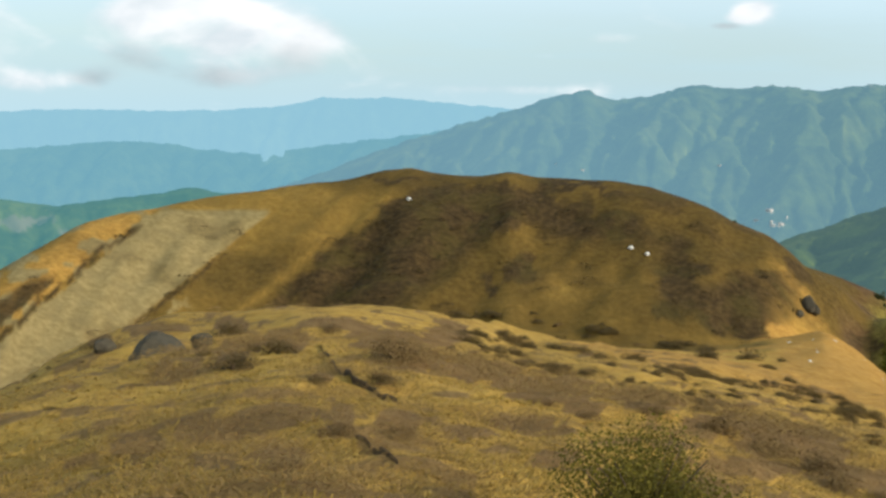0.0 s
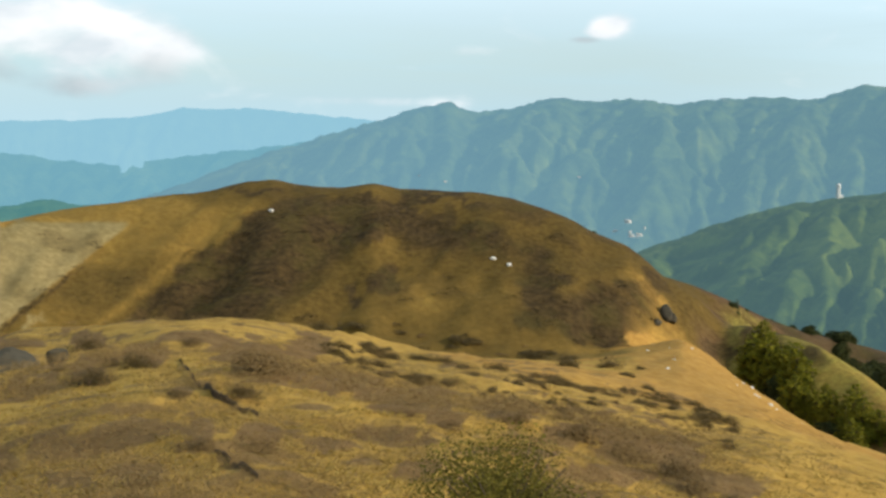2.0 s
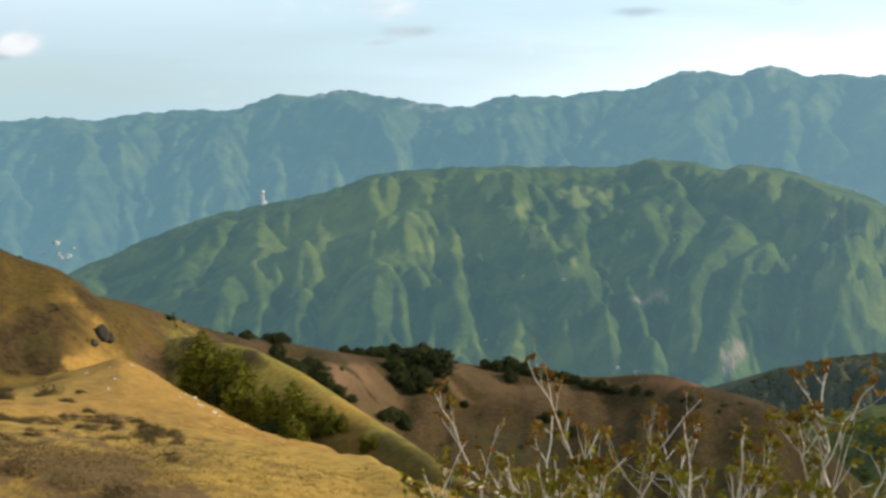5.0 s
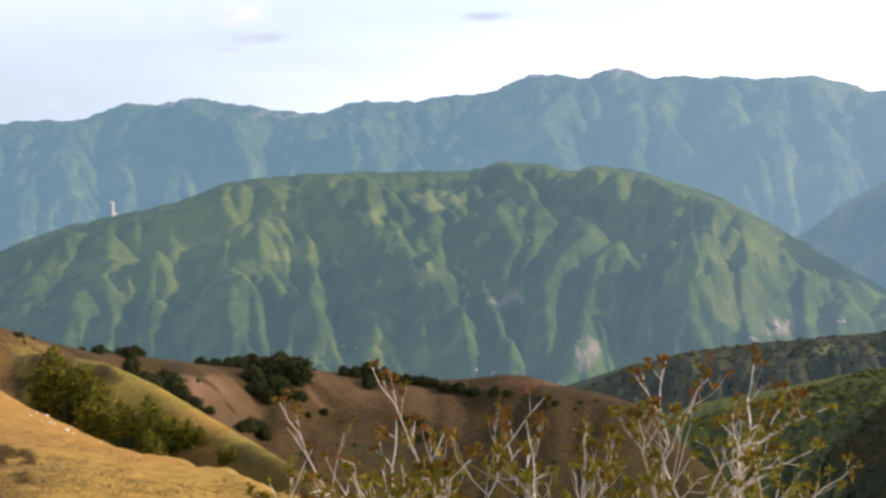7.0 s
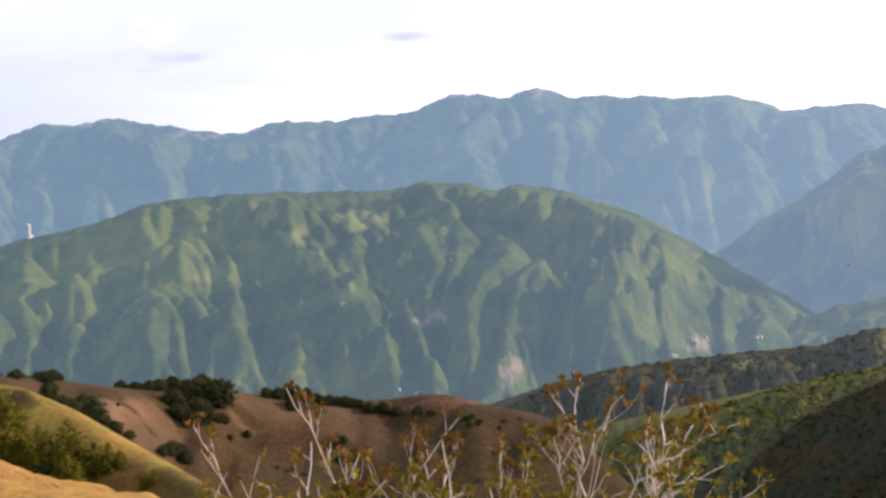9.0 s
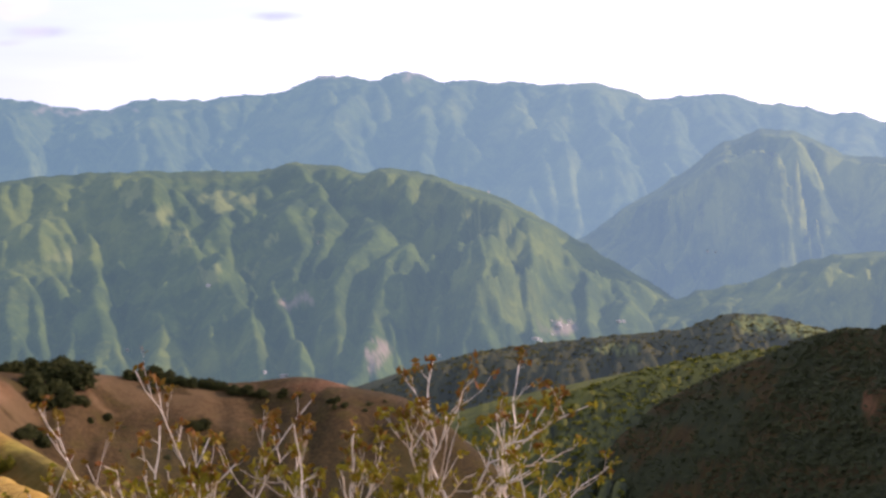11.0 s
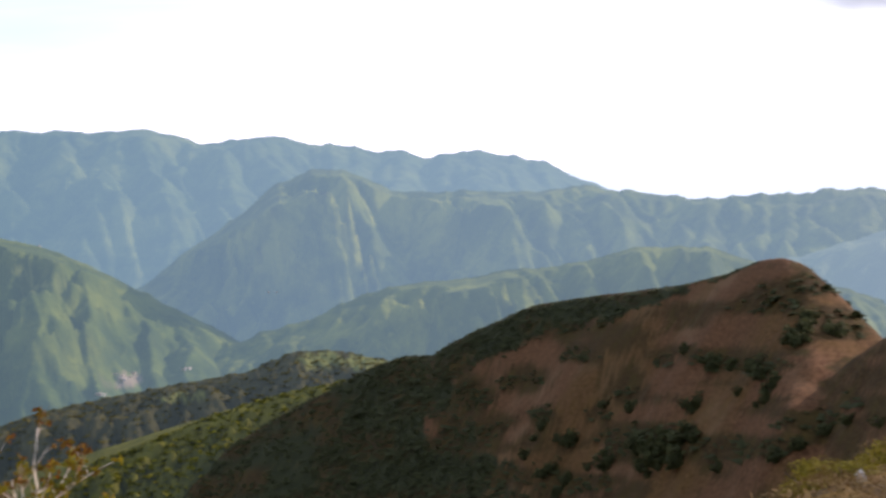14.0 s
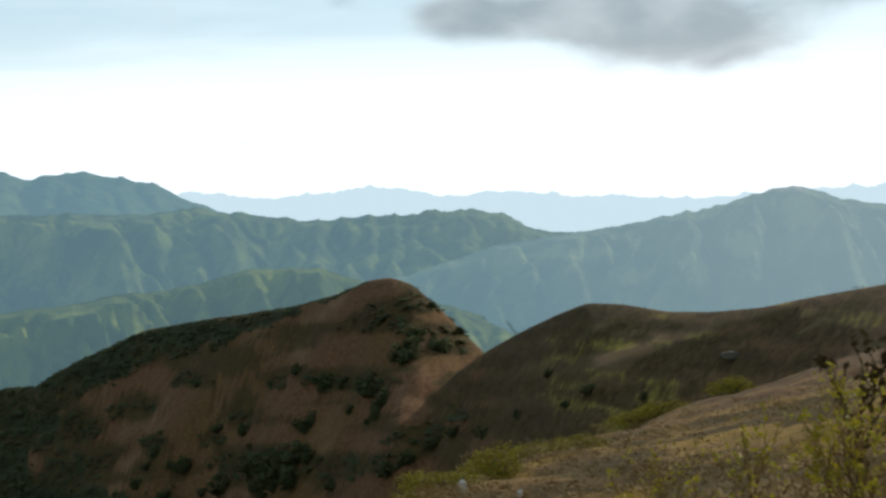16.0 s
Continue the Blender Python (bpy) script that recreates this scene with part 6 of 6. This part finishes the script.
def turf_bank(path, drop, label):
    """A step where the turf has broken away and bare soil shows: a short ragged wall along a bent line."""
    rng = np.random.RandomState(len(path) * 7)
    t = np.linspace(0, len(path) - 1, 14 * (len(path) - 1))
    az = np.interp(t, range(len(path)), [p[0] for p in path]) + rng.normal(0, 0.02, len(t))
    ends = [in_sight(a, e, 7, 75)[1] for a, e in path]
    pts = [stand(a, r) for a, r in zip(az, np.interp(t, range(len(path)), ends))]
    rings = []
    for k, p in enumerate(pts):
        away = Vector((p.x, p.y, 0)).normalized()
        h = drop * (0.35 + 0.65 * math.sin(math.pi * k / (len(pts) - 1))) * rng.uniform(0.7, 1.25)
        low, top = p + away * 0.0, p + away * 0.10
        rings.append([low + Vector((0, 0, -0.1)), low + Vector((0, 0, h * 0.9)), top + Vector((0, 0, h)), top + away * 0.25 + Vector((0, 0, -0.1))])
    v = np.array([[list(q) for q in ring] for ring in rings]).reshape(-1, 3)
    i, j = np.meshgrid(np.arange(len(pts) - 1), np.arange(3), indexing="ij")
    f = np.stack([i * 4 + j, (i + 1) * 4 + j, (i + 1) * 4 + j + 1, i * 4 + j + 1], -1).reshape(-1, 4)
    return tagged(new("turf_bank", soup("turf_bank", v, f, SOIL)), label, "turf bank")


build_rocks()
turf_bank([(-4.95, -10.75), (-4.4, -11.5), (-3.6, -12.2), (-2.6, -12.65), (-1.7, -12.95)], 0.10, "dark eroded soil bank along the edge of the turf")
turf_bank([(-3.4, -14.35), (-2.8, -14.75), (-2.2, -15.0), (-1.6, -15.35)], 0.055, "short dark soil bank in the grass")
turf_bank([(-9.2, -11.6), (-8.6, -11.75), (-8.0, -11.4)], 0.10, "dark soil bank under a heath bush")


# ---- buildings in the valley and on the mountain ----
def house(width, depth, height, label, name="house", group="white houses across the valley"):
    thing = tagged(new(name), label, "house", group)
    w, d, h = width / 2, depth / 2, height
    body = np.array([(-w, -d, -2), (w, -d, -2), (w, d, -2), (-w, d, -2), (-w, -d, h), (w, -d, h), (w, d, h), (-w, d, h)], dtype=float)
    part("wall", soup("wall", body, [(0, 1, 5, 4), (1, 2, 6, 5), (2, 3, 7, 6), (3, 0, 4, 7)], PLASTER), thing)
    e, k = 0.6, h + depth * 0.28
    roof = np.array([(-w - e, -d - e, h - 0.2), (w + e, -d - e, h - 0.2), (w + e, 0, k), (-w - e, 0, k), (-w - e, d + e, h - 0.2), (w + e, d + e, h - 0.2)], dtype=float)
    roof = np.concatenate([roof, roof + [0, 0, 0.35]])
    part("roof", soup("roof", roof, [(0, 3, 2, 1), (3, 4, 5, 2), (6, 7, 8, 9), (9, 8, 11, 10), (0, 1, 7, 6), (4, 10, 11, 5), (0, 6, 9, 3), (3, 9, 10, 4), (1, 2, 8, 7), (2, 5, 11, 8)], ROOFING), thing)
    return thing


def build_houses():
    rng = np.random.RandomState(31)
    kinds = [house(14, 9, 7, "small white house among the trees"), house(24, 10, 8, "long white building with a pale roof"), house(10, 8, 9, "white house with a grey roof")]
    spots = [(on_far_range, 14.07, -5.15, 9, 0.9, 0.45), (on_far_range, 5.92, -3.24, 2, 0.2, 0.05), (on_far_range, 4.6, -3.1, 1, 0.2, 0.05),
             (on_green_mountain, 46.31, -2.98, 1, 0.1, 0.02), (on_green_mountain, 49.5, -8.8, 6, 0.7, 0.25), (on_green_mountain, 48.39, -9.3, 2, 0.15, 0.05), (on_green_mountain, 51.8, -8.6, 2, 0.3, 0.1),
             (on_right_range, 55.57, -5.73, 2, 0.12, 0.05), (on_green_mountain, 34.7, -6.75, 1, 0.1, 0.05), (on_green_mountain, 31.53, -9.25, 2, 0.3, 0.05), (on_green_mountain, 36.9, -10.6, 3, 0.4, 0.1),
             (on_far_range, 11.6, -2.9, 1, 0.1, 0.1), (on_green_mountain, 39.2, -5.1, 1, 0.1, 0.05), (on_green_mountain, 44.2, -10.0, 1, 0.2, 0.05)]
    used = 0
    for find, az, el, count, da, de in spots:
        for k in range(count):
            at = find(az + rng.normal(0, da * 0.6), el + rng.normal(0, de * 0.6))
            m = Matrix.Translation(at) @ Matrix.Rotation(math.atan2(-at.x, at.y) + rng.normal(0, 0.3), 4, "Z") @ Matrix.Diagonal((*([rng.uniform(0.7, 1.1) * (0.75 if find is on_far_range else 0.5)] * 3), 1))
            if used < len(kinds):
                kinds[used].matrix_basis = m
            else:
                copy_thing(kinds[used % 3], m)
            used += 1
    # the white tower on the green mountain's ridge
    tower = tagged(new("tower"), "tall white tower on the wooded mountain ridge", "tower")
    tower.location = on_green_mountain(21.95, -3.3)
    part("shaft", soup("shaft", *tube([(0, 0, -3), (0, 0, 10), (0, 0, 19)], [3.6, 3.4, 3.1], 8), PLASTER), tower)
    part("head", soup("head", *tube([(0, 0, 18.6), (0, 0, 20.5), (0, 0, 22.5), (0, 0, 24)], [4.1, 4.3, 3.6, 0.4], 8), PLASTER), tower)
    part("annex", soup("annex", *tube([(4.5, 0, -3), (4.5, 0, 4), (4.5, 0, 5.5)], [3.4, 3.4, 0.5], 4), PLASTER), tower)


build_houses()
